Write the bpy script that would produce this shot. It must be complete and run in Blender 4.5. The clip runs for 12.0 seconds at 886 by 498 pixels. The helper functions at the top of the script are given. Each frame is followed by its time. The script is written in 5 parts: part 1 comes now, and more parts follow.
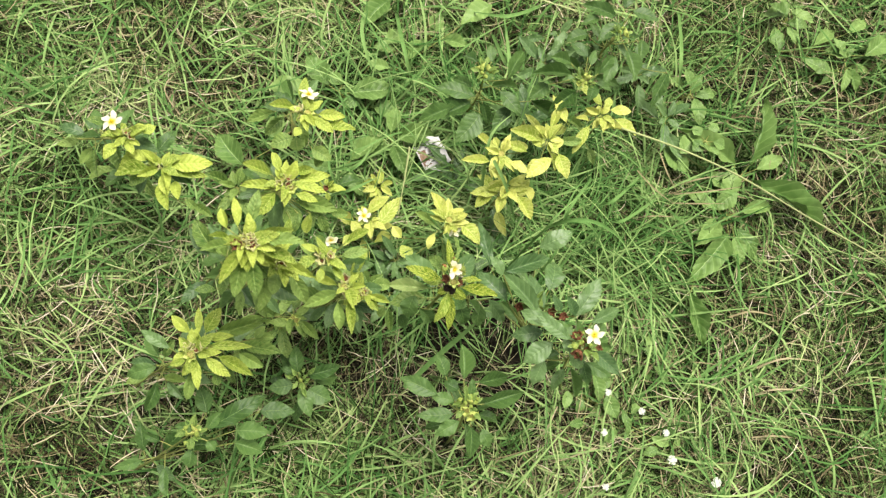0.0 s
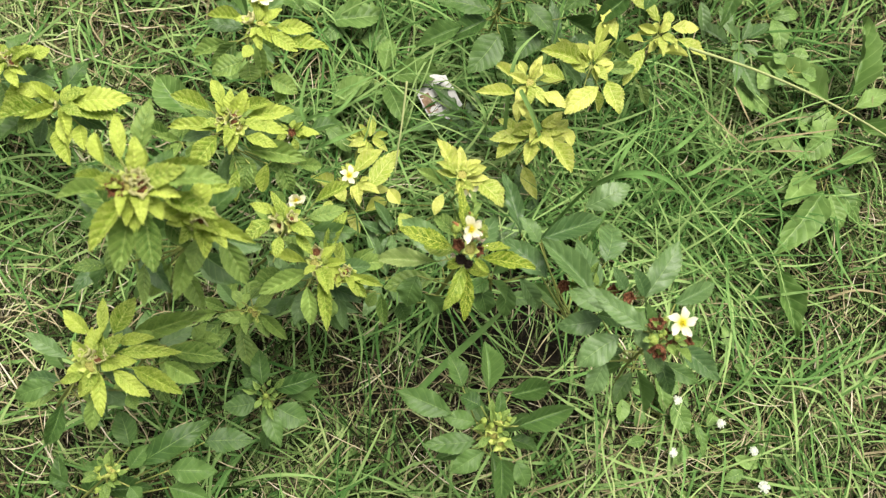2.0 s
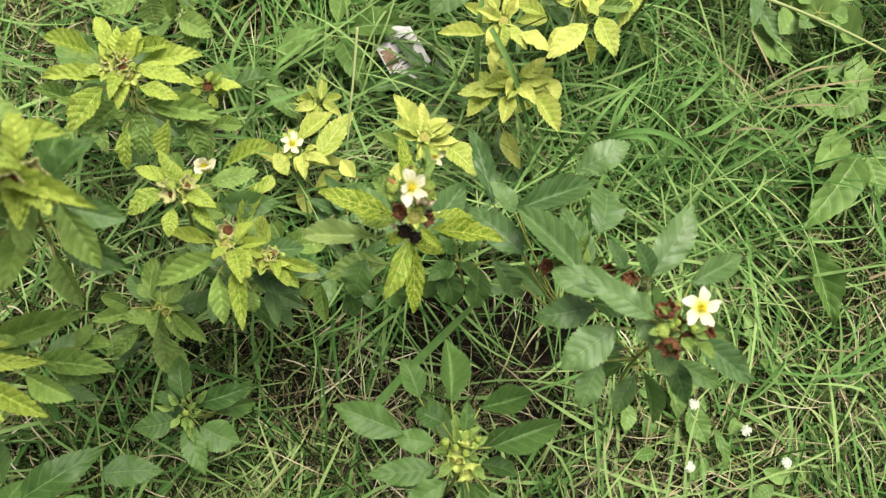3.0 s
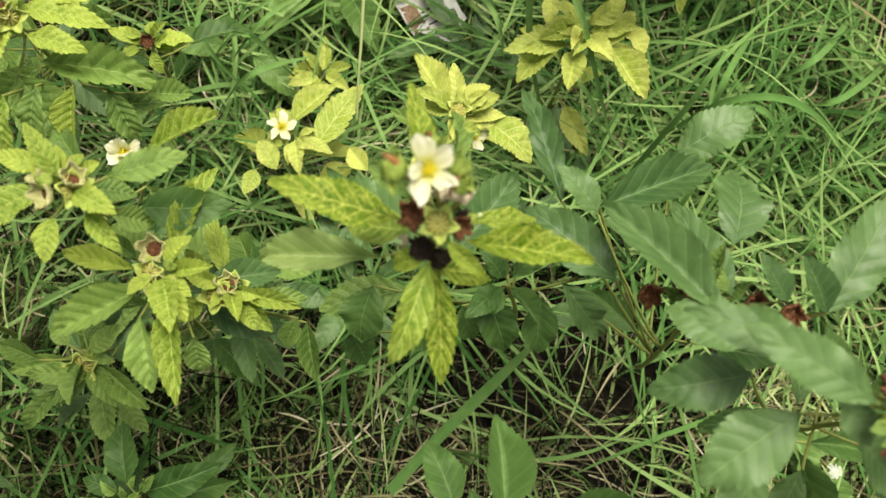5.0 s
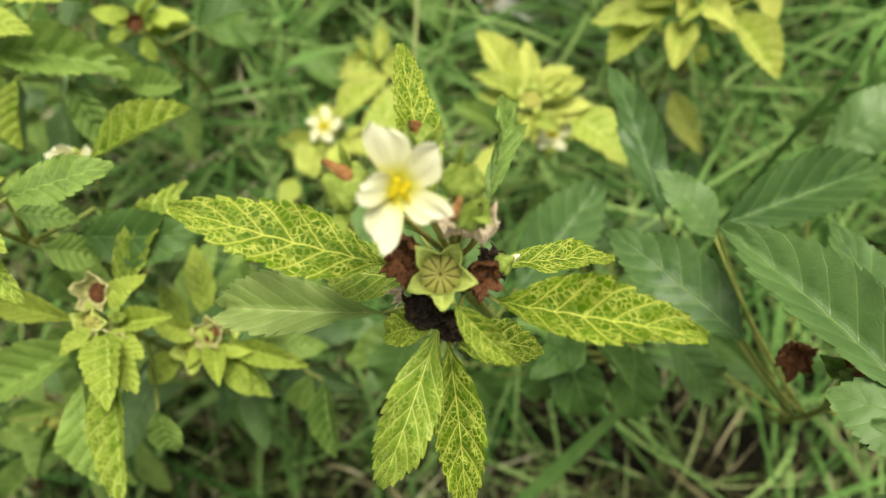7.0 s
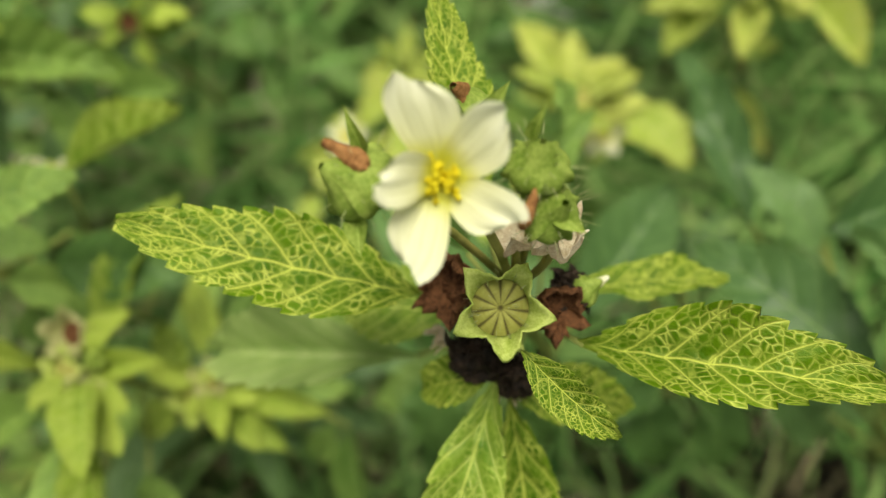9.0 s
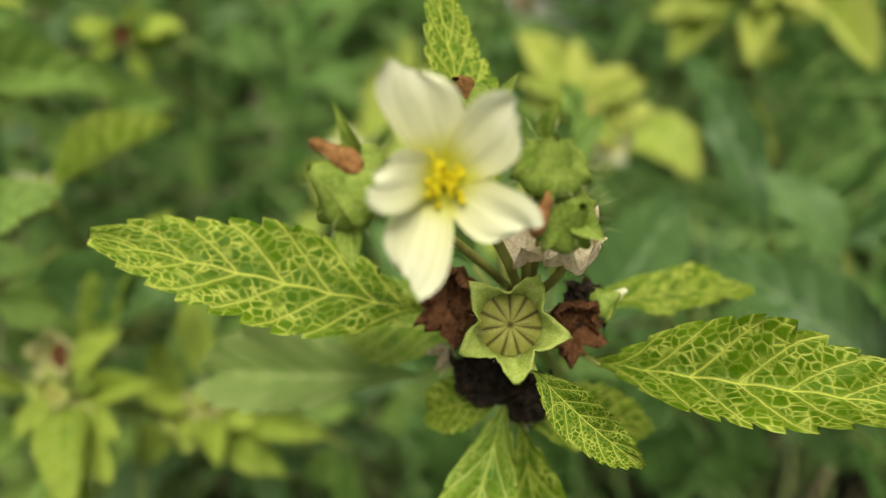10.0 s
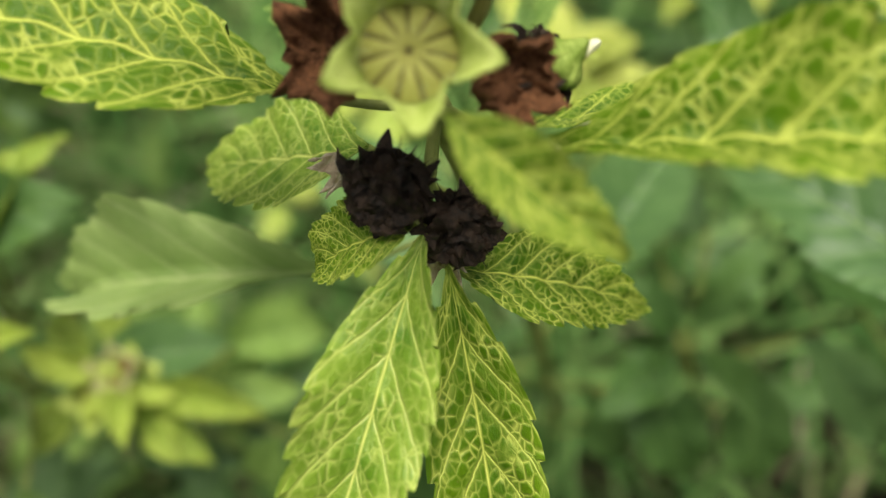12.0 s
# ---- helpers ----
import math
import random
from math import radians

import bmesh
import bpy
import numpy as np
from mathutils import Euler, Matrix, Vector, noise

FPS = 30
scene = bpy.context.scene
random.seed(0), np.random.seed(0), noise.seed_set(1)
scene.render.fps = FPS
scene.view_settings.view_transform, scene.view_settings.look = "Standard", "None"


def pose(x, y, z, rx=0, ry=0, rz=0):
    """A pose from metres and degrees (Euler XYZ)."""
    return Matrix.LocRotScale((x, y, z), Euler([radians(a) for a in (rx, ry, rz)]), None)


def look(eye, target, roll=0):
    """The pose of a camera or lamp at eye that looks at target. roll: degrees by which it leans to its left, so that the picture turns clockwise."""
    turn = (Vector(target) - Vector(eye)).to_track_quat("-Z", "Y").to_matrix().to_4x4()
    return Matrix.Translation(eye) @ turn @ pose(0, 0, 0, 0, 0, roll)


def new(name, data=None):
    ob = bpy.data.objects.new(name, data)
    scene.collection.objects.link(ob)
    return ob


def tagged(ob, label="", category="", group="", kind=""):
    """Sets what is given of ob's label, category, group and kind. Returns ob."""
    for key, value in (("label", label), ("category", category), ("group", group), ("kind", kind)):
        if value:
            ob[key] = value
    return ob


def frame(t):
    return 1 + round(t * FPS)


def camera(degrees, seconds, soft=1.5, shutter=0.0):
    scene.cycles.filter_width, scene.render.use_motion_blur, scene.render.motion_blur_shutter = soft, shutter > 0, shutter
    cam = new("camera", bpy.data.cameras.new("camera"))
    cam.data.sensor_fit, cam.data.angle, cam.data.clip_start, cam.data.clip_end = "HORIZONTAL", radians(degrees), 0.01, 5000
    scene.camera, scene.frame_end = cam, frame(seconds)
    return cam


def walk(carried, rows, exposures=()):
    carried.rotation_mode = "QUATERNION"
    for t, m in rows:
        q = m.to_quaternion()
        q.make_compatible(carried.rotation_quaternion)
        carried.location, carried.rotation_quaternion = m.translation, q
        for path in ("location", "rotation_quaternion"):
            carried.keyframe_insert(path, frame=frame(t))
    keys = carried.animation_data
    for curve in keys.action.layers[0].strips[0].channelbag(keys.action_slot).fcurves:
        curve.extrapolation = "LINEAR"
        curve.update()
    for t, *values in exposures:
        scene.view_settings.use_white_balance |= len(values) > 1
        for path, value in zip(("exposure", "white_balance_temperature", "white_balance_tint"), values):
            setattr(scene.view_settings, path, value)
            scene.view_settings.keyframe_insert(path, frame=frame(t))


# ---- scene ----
cam = camera(51.71, 12.0, 1.3)
PATH = [
    (0, (-0.10945, -0.14709, 1.25204), (0.01232, 0.05266, 0.27979), 34.00),
    (0.5, (-0.10306, -0.14108, 1.20242), (0.01492, 0.05939, 0.22985), 32.90),
    (1, (-0.09435, -0.13983, 1.13015), (0.01998, 0.06035, 0.15709), 31.82),
    (1.5, (-0.08140, -0.12738, 1.05075), (0.02881, 0.07326, 0.07731), 30.50),
    (2, (-0.07056, -0.12023, 0.97133), (0.03423, 0.07820, -0.00317), 29.04),
    (2.5, (-0.04105, -0.10870, 0.90154), (0.05906, 0.08918, -0.07356), 27.42),
    (3, (-0.02002, -0.10583, 0.82737), (0.07635, 0.09156, -0.14820), 25.89),
    (3.2, (-0.01972, -0.10042, 0.80554), (0.07327, 0.09793, -0.17017), 24.72),
    (4.8, (-0.00069, -0.06431, 0.65523), (0.05665, 0.13828, -0.32236), 15.11),
    (5, (-0.00218, -0.06072, 0.64142), (0.04779, 0.14155, -0.33663), 13.03),
    (5.5, (0.00700, -0.04923, 0.60738), (0.04041, 0.15397, -0.37119), 8.44),
    (6, (0.01895, -0.03206, 0.58512), (0.02365, 0.17286, -0.39365), 0.44),
    (6.5, (0.02128, -0.02949, 0.56230), (-0.02946, 0.17570, -0.41510), -14.52),
    (6.7, (0.02083, -0.02988, 0.55509), (-0.03955, 0.17394, -0.42206), -17.03),
    (8.3, (0.02013, -0.02653, 0.50874), (-0.08959, 0.19282, -0.46071), -27.58),
    (8.5, (0.01618, -0.02764, 0.50621), (-0.08570, 0.19489, -0.46337), -25.93),
    (9, (0.01379, -0.01980, 0.50025), (-0.09064, 0.20657, -0.46818), -26.57),
    (9.5, (0.01240, -0.01777, 0.49786), (-0.09463, 0.21631, -0.46845), -26.82),
    (10, (0.01287, -0.01817, 0.49140), (-0.09485, 0.22539, -0.47249), -26.36),
    (10.5, (0.02019, -0.02818, 0.47873), (-0.09123, 0.22142, -0.48319), -26.38),
    (11, (0.01894, -0.03472, 0.47227), (-0.09471, 0.22955, -0.48546), -26.19),
    (11.5, (0.01486, -0.03447, 0.45458), (-0.09913, 0.24610, -0.49846), -25.13),
    (12, (0.01660, -0.03331, 0.44826), (-0.08812, 0.26935, -0.49907), -22.58),
]
EXPOSURES = [(0.0, 1.35, 6600, 18), (3.0, 1.16, 6700, 14), (5.0, 1.05, 7000, 9), (6.5, 1.04, 7150, 6), (8.5, 0.75, 7350, 2), (9.5, 0.67, 7250, 0), (10.3, 0.51, 7400, 1), (11.1, 0.70, 7150, 2), (11.6, 0.90, 6950, 4), (12.0, 1.01, 6800, 6)]
walk(cam, [(t, look(eye, target, roll)) for t, eye, target, roll in PATH], EXPOSURES)

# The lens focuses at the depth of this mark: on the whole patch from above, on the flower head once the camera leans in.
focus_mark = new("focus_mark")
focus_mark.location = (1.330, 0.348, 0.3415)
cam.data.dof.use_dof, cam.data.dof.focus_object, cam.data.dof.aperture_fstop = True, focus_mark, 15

# ---- overcast daylight ----
world = bpy.data.worlds.new("overcast_sky")
scene.world = world
world.use_nodes = True
wn = world.node_tree.nodes
sky = wn.new("ShaderNodeTexSky")
sky.sky_type, sky.sun_disc = "NISHITA", False
sky.sun_elevation, sky.sun_rotation = radians(75), radians(28)
sky.air_density, sky.dust_density, sky.ozone_density = 1.0, 4.0, 1.0
wn["Background"].inputs["Strength"].default_value = 0.068
cloud = wn.new("ShaderNodeHueSaturation")
cloud.inputs["Saturation"].default_value = 0.2
world.node_tree.links.new(sky.outputs["Color"], cloud.inputs["Color"])
world.node_tree.links.new(cloud.outputs["Color"], wn["Background"].inputs["Color"])
sun = new("sun", bpy.data.lights.new("sun", "SUN"))
sun.data.energy, sun.data.angle, sun.data.color = 2.85, radians(28), (1.0, 0.96, 0.88)
sun.matrix_basis = look((0.24, 0.46, 2.0), (0, 0, 0))

# ---- materials ----


def material(name):
    m = bpy.data.materials.new(name)
    m.use_nodes = True
    m.node_tree.nodes.clear()
    return m, m.node_tree.nodes, m.node_tree.links


def node(nodes, kind, **values):
    n = nodes.new(kind)
    for key, value in values.items():
        n.inputs[key.replace("_", " ")].default_value = value
    return n


def calc(nodes, links, op, a, b=0.0, c=0.0):
    n = nodes.new("ShaderNodeMath")
    n.operation = op
    for i, v in enumerate((a, b, c)):
        if isinstance(v, (int, float)):
            n.inputs[i].default_value = v
        else:
            links.new(v, n.inputs[i])
    return n.outputs[0]


def ramp(nodes, links, fac, stops):
    n = nodes.new("ShaderNodeValToRGB")
    el = n.color_ramp.elements
    while len(el) < len(stops):
        el.new(0.5)
    for e, (p, c) in zip(el, stops):
        e.position, e.color = p, (*c, 1)
    links.new(fac, n.inputs[0])
    return n.outputs[0]


def blend(nodes, links, fac, a, b, how="MIX"):
    n = nodes.new("ShaderNodeMix")
    n.data_type, n.blend_type = "RGBA", how
    for i, v in ((0, fac), (6, a), (7, b)):
        if isinstance(v, (int, float)):
            n.inputs[i].default_value = v
        elif isinstance(v, tuple):
            n.inputs[i].default_value = (*v, 1)
        else:
            links.new(v, n.inputs[i])
    return n.outputs[2]


def finish(nodes, links, colour, rough, bump=None, strength=0.3, distance=0.001, glow=0.25, spec=0.28, sheen=0.0):
    """A surface with some light passing through it (glow: the share)."""
    p = nodes.new("ShaderNodeBsdfPrincipled")
    p.inputs["Specular IOR Level"].default_value = spec
    p.inputs["Sheen Weight"].default_value = sheen
    if isinstance(rough, (int, float)):
        p.inputs["Roughness"].default_value = rough
    else:
        links.new(rough, p.inputs["Roughness"])
    links.new(colour, p.inputs["Base Color"])
    out = nodes.new("ShaderNodeOutputMaterial")
    if bump is not None:
        b = node(nodes, "ShaderNodeBump", Strength=strength, Distance=distance)
        links.new(bump, b.inputs["Height"])
        links.new(b.outputs[0], p.inputs["Normal"])
    if glow:
        t = nodes.new("ShaderNodeBsdfTranslucent")
        links.new(colour, t.inputs["Color"])
        mix = nodes.new("ShaderNodeMixShader")
        mix.inputs[0].default_value = glow
        links.new(p.outputs[0], mix.inputs[1])
        links.new(t.outputs[0], mix.inputs[2])
        links.new(mix.outputs[0], out.inputs[0])
    else:
        links.new(p.outputs[0], out.inputs[0])


def leaf_material(name, green, pale, vein, net=1.0, side=1.0, rough=0.5, pairs=8, spread=0.35, glow=0.25, patch=0.5, fine_veins=1.0, gloss=0.16):
    """Leaf blade with midrib, side veins and a fine net of veins between them, laid out on the leaf's own length and breadth."""
    m, n, l = material(name)
    uv = n.new("ShaderNodeUVMap")
    uv.uv_map = "UVMap"
    sep = n.new("ShaderNodeSeparateXYZ")
    l.new(uv.outputs[0], sep.inputs[0])
    u = sep.outputs[0]
    v = calc(n, l, "ABSOLUTE", calc(n, l, "MULTIPLY_ADD", sep.outputs[1], 2.0, -1.0))
    info = n.new("ShaderNodeObjectInfo")
    rnd = info.outputs["Random"]
    shift = n.new("ShaderNodeVectorMath")
    shift.operation = "MULTIPLY_ADD"
    cmb = n.new("ShaderNodeCombineXYZ")
    l.new(calc(n, l, "MULTIPLY", rnd, 37.0), cmb.inputs[0])
    l.new(rnd, cmb.inputs[1])
    l.new(uv.outputs[0], shift.inputs[0])
    shift.inputs[1].default_value = (30, 12, 1)
    l.new(cmb.outputs[0], shift.inputs[2])
    wob = node(n, "ShaderNodeTexNoise", Scale=0.8, Detail=2.0)
    l.new(shift.outputs[0], wob.inputs["Vector"])
    w = calc(n, l, "MULTIPLY_ADD", wob.outputs[0], 0.10, -0.05)
    mid = calc(n, l, "SUBTRACT", 1.0, calc(n, l, "SMOOTH_MIN", calc(n, l, "DIVIDE", v, 0.042 / fine_veins), 1.0, 0.3))
    along = calc(n, l, "ADD", calc(n, l, "MULTIPLY_ADD", u, float(pairs), w), calc(n, l, "MULTIPLY", v, -1.5))
    saw = calc(n, l, "MULTIPLY", calc(n, l, "ABSOLUTE", calc(n, l, "SUBTRACT", calc(n, l, "FRACT", along), 0.5)), 2.0)
    lat = calc(n, l, "MULTIPLY", calc(n, l, "MAXIMUM", calc(n, l, "MULTIPLY_ADD", saw, 7.0 * fine_veins, 1.0 - 7.0 * fine_veins), 0.0), side)
    halo = calc(n, l, "MULTIPLY", calc(n, l, "MAXIMUM", calc(n, l, "MULTIPLY_ADD", saw, 2.4, -1.4), 0.0), 0.28 * side)
    cell = node(n, "ShaderNodeTexVoronoi", Scale=1.0)
    cell.feature = "DISTANCE_TO_EDGE"
    bend = n.new("ShaderNodeVectorMath")
    bend.operation = "MULTIPLY_ADD"
    l.new(wob.outputs["Color"], bend.inputs[0])
    bend.inputs[1].default_value = (0.3, 0.3, 0)
    l.new(shift.outputs[0], bend.inputs[2])
    l.new(bend.outputs[0], cell.inputs["Vector"])
    fade = node(n, "ShaderNodeTexNoise", Scale=0.45, Detail=2.0)
    l.new(shift.outputs[0], fade.inputs["Vector"])
    thick = calc(n, l, "POWER", calc(n, l, "MAXIMUM", calc(n, l, "MULTIPLY_ADD", cell.outputs["Distance"], -4.6 * fine_veins, 1.0), 0.0), 1.6)
    rim = calc(n, l, "ADD", calc(n, l, "MULTIPLY", calc(n, l, "MULTIPLY", v, v), 0.6), calc(n, l, "MULTIPLY", u, 0.5))
    net_mask = calc(n, l, "MULTIPLY", calc(n, l, "MULTIPLY", thick, calc(n, l, "MINIMUM", calc(n, l, "MAXIMUM", calc(n, l, "MULTIPLY_ADD", fade.outputs[0], 3.4, calc(n, l, "MULTIPLY_ADD", rim, 0.7, -1.45)), 0.25), 1.0)), net)
    veins = calc(n, l, "MINIMUM", calc(n, l, "MAXIMUM", calc(n, l, "MAXIMUM", mid, lat), calc(n, l, "MAXIMUM", net_mask, halo)), 1.0)
    blot = node(n, "ShaderNodeTexNoise", Scale=0.2, Detail=4.0, Roughness=0.6)
    l.new(shift.outputs[0], blot.inputs["Vector"])
    fac = calc(n, l, "MULTIPLY_ADD", calc(n, l, "SUBTRACT", blot.outputs[0], 0.5), 2.2 * patch, calc(n, l, "MULTIPLY_ADD", rnd, spread, 0.5 - spread / 2))
    fac = calc(n, l, "ADD", fac, calc(n, l, "MULTIPLY_ADD", rim, 0.8 * patch, -0.4 * patch))
    fac = calc(n, l, "MINIMUM", calc(n, l, "MAXIMUM", fac, 0.0), 1.0)
    base = blend(n, l, fac, green, pale)
    colour = blend(n, l, veins, base, vein)
    spots = node(n, "ShaderNodeTexNoise", Scale=2.2, Detail=2.0)
    l.new(shift.outputs[0], spots.inputs["Vector"])
    dirt = calc(n, l, "MULTIPLY", calc(n, l, "MAXIMUM", calc(n, l, "MULTIPLY_ADD", spots.outputs[0], 9.0, -6.3), 0.0), 0.6)
    colour = blend(n, l, dirt, colour, (0.12, 0.08, 0.03))
    fine = node(n, "ShaderNodeTexNoise", Scale=4.0, Detail=3.0)
    l.new(shift.outputs[0], fine.inputs["Vector"])
    height = calc(n, l, "ADD", calc(n, l, "MULTIPLY", veins, -0.8), calc(n, l, "MULTIPLY", fine.outputs[0], 0.5))
    finish(n, l, colour, calc(n, l, "MULTIPLY_ADD", fine.outputs[0], 0.2, rough - 0.1), height, 0.5, 0.0006, glow, gloss)
    return m


def blade_material(name, stops, rough=0.5, glow=0.12, patchy=0.5):
    """Grass: each blade its own tone, with slow drifts over the ground and streaks."""
    m, n, l = material(name)
    geo = n.new("ShaderNodeNewGeometry")
    big = node(n, "ShaderNodeTexNoise", Scale=6.0, Detail=3.0)
    l.new(geo.outputs["Position"], big.inputs["Vector"])
    fine = node(n, "ShaderNodeTexNoise", Scale=130.0, Detail=2.0)
    l.new(geo.outputs["Position"], fine.inputs["Vector"])
    f = calc(n, l, "MULTIPLY_ADD", calc(n, l, "SUBTRACT", big.outputs[0], 0.5), patchy * 2, geo.outputs["Random Per Island"])
    f = calc(n, l, "MULTIPLY_ADD", calc(n, l, "SUBTRACT", fine.outputs[0], 0.5), 0.35, f)
    finish(n, l, ramp(n, l, f, stops), rough, fine.outputs[0], 0.15, 0.0005, glow, 0.03)
    return m


def spotted(name, a, b, scale, rough, glow=0.0, bump=0.4, distance=0.001, spec=0.1):
    """Two tones mingled by noise at two scales, with relief."""
    m, n, l = material(name)
    tc = n.new("ShaderNodeTexCoord")
    t1 = node(n, "ShaderNodeTexNoise", Scale=scale, Detail=6.0, Roughness=0.65)
    l.new(tc.outputs["Object"], t1.inputs["Vector"])
    t2 = node(n, "ShaderNodeTexNoise", Scale=scale * 6, Detail=3.0)
    l.new(tc.outputs["Object"], t2.inputs["Vector"])
    f = calc(n, l, "MULTIPLY_ADD", calc(n, l, "SUBTRACT", t2.outputs[0], 0.5), 0.6, t1.outputs[0])
    colour = ramp(n, l, f, [(0.3, a), (0.7, b)])
    finish(n, l, colour, rough, f, bump, distance, glow, spec)
    return m


def petal_material():
    """Cream petal, yellow at its foot, with faint lengthwise veins."""
    m, n, l = material("petal_cream")
    uv = n.new("ShaderNodeUVMap")
    uv.uv_map = "UVMap"
    sep = n.new("ShaderNodeSeparateXYZ")
    l.new(uv.outputs[0], sep.inputs[0])
    tone = ramp(n, l, sep.outputs[0], [(0.05, (0.50, 0.47, 0.012)), (0.22, (0.56, 0.55, 0.06)), (0.44, (0.71, 0.70, 0.42)), (1.0, (0.80, 0.79, 0.62))])
    wave = node(n, "ShaderNodeTexNoise", Scale=1.0, Detail=3.0)
    mp = node(n, "ShaderNodeMapping", Scale=(1.6, 15, 1))
    l.new(uv.outputs[0], mp.inputs[0])
    l.new(mp.outputs[0], wave.inputs["Vector"])
    colour = blend(n, l, calc(n, l, "MULTIPLY", calc(n, l, "MAXIMUM", calc(n, l, "MULTIPLY_ADD", wave.outputs[0], 4.0, -1.9), 0.0), 0.55), tone, (0.44, 0.43, 0.17))
    finish(n, l, colour, 0.55, wave.outputs[0], 0.3, 0.0005, 0.3)
    return m


LEAF = {
    "var": leaf_material("leaf_yellow_green", (0.100, 0.200, 0.012), (0.44, 0.55, 0.085), (0.58, 0.64, 0.18), 0.75, 0.85, 0.45, 7, 0.7, 0.30, 0.6, 1.0, 0.22),
    "net": leaf_material("leaf_yellow_veined", (0.038, 0.100, 0.002), (0.125, 0.225, 0.006), (0.64, 0.68, 0.145), 0.78, 0.85, 0.45, 7, 0.3, 0.25, 0.75, 1.0, 0.2),
    "lime": leaf_material("leaf_lime_green", (0.085, 0.180, 0.010), (0.320, 0.440, 0.055), (0.64, 0.69, 0.19), 0.6, 0.8, 0.42, 7, 0.4, 0.25, 0.7, 1.0, 0.32),
    "soft": leaf_material("leaf_soft_green", (0.230, 0.350, 0.095), (0.450, 0.560, 0.200), (0.58, 0.65, 0.30), 0.2, 0.6, 0.38, 7, 0.5, 0.25, 0.6, 1.0, 0.45),
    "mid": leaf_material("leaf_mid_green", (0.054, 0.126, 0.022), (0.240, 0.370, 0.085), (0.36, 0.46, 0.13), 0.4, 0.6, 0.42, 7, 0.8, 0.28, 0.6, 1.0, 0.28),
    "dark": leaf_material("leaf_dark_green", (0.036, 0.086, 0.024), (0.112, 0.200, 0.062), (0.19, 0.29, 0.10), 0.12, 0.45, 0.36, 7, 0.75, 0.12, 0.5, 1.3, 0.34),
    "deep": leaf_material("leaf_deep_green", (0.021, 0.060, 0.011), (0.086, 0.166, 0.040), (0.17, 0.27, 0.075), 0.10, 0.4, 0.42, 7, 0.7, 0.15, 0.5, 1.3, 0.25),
    "yel": leaf_material("leaf_yellowed", (0.22, 0.32, 0.030), (0.51, 0.56, 0.120), (0.60, 0.60, 0.24), 0.7, 0.8, 0.45, 7, 0.9, 0.22, 0.8, 0.95, 0.18),
    "broad": leaf_material("leaf_broad_green", (0.060, 0.130, 0.026), (0.185, 0.300, 0.082), (0.25, 0.37, 0.12), 0.05, 0.45, 0.40, 7, 0.8, 0.13, 0.5, 1.0, 0.2),
}
STEM_GREEN = spotted("stem_green", (0.13, 0.17, 0.038), (0.25, 0.27, 0.08), 60, 0.6)
STALK_OLIVE = spotted("stalk_olive", (0.20, 0.20, 0.05), (0.36, 0.33, 0.11), 60, 0.6)
CALYX_GREEN = spotted("calyx_green", (0.32, 0.41, 0.07), (0.57, 0.64, 0.20), 2.5, 0.6, 0.25, 0.4, 0.00012)
CALYX_BROWN = spotted("calyx_brown", (0.045, 0.019, 0.010), (0.25, 0.112, 0.052), 3.5, 0.75, 0.08, 0.8, 0.0005)
CALYX_BLACK = spotted("calyx_withered", (0.003, 0.0025, 0.002), (0.040, 0.024, 0.015), 3.0, 0.65, 0.0, 0.8, 0.0004, 0.2)
CALYX_PAPER = spotted("calyx_papery", (0.60, 0.46, 0.31), (0.90, 0.82, 0.68), 2.6, 0.7, 0.45, 0.6, 0.0004)
CALYX_PALE = spotted("calyx_straw_green", (0.30, 0.32, 0.10), (0.62, 0.60, 0.31), 2.2, 0.7, 0.25, 0.6, 0.0004)
BUD_GREEN = spotted("bud_yellow_green", (0.14, 0.22, 0.03), (0.34, 0.42, 0.10), 1.6, 0.6, 0.25, 0.25, 0.00008)


def seed_material():
    """Pale green seed wedges parted by brown lines."""
    m, n, l = material("seed_ring_green")
    uv = n.new("ShaderNodeUVMap")
    uv.uv_map = "UVMap"
    sep = n.new("ShaderNodeSeparateXYZ")
    l.new(uv.outputs[0], sep.inputs[0])
    gap = calc(n, l, "MULTIPLY", calc(n, l, "ABSOLUTE", calc(n, l, "SUBTRACT", calc(n, l, "FRACT", calc(n, l, "MULTIPLY", sep.outputs[1], 11.0)), 0.5)), 2.0)
    line = calc(n, l, "MULTIPLY", calc(n, l, "MAXIMUM", calc(n, l, "MULTIPLY_ADD", gap, 2.6, -1.6), 0.0), calc(n, l, "MINIMUM", calc(n, l, "MULTIPLY", sep.outputs[0], 2.2), 1.0))
    grain = node(n, "ShaderNodeTexNoise", Scale=14.0, Detail=3.0)
    l.new(uv.outputs[0], grain.inputs["Vector"])
    colour = blend(n, l, calc(n, l, "MINIMUM", calc(n, l, "ADD", line, calc(n, l, "MAXIMUM", calc(n, l, "MULTIPLY_ADD", sep.outputs[0], -9.0, 1.3), 0.0)), 0.85), blend(n, l, grain.outputs[0], (0.27, 0.27, 0.055), (0.44, 0.43, 0.12)), (0.06, 0.042, 0.015))
    finish(n, l, colour, 0.6, grain.outputs[0], 0.2, 0.0003, 0.1)
    return m


SEED_GREEN = seed_material()
PETAL = petal_material()
POLLEN = spotted("pollen_yellow", (0.60, 0.46, 0.010), (0.76, 0.66, 0.04), 9, 0.6, 0.1)
BUD_TIP = spotted("bud_dry_tip", (0.13, 0.052, 0.018), (0.42, 0.21, 0.085), 3.0, 0.7, 0.05, 0.7, 0.0005)
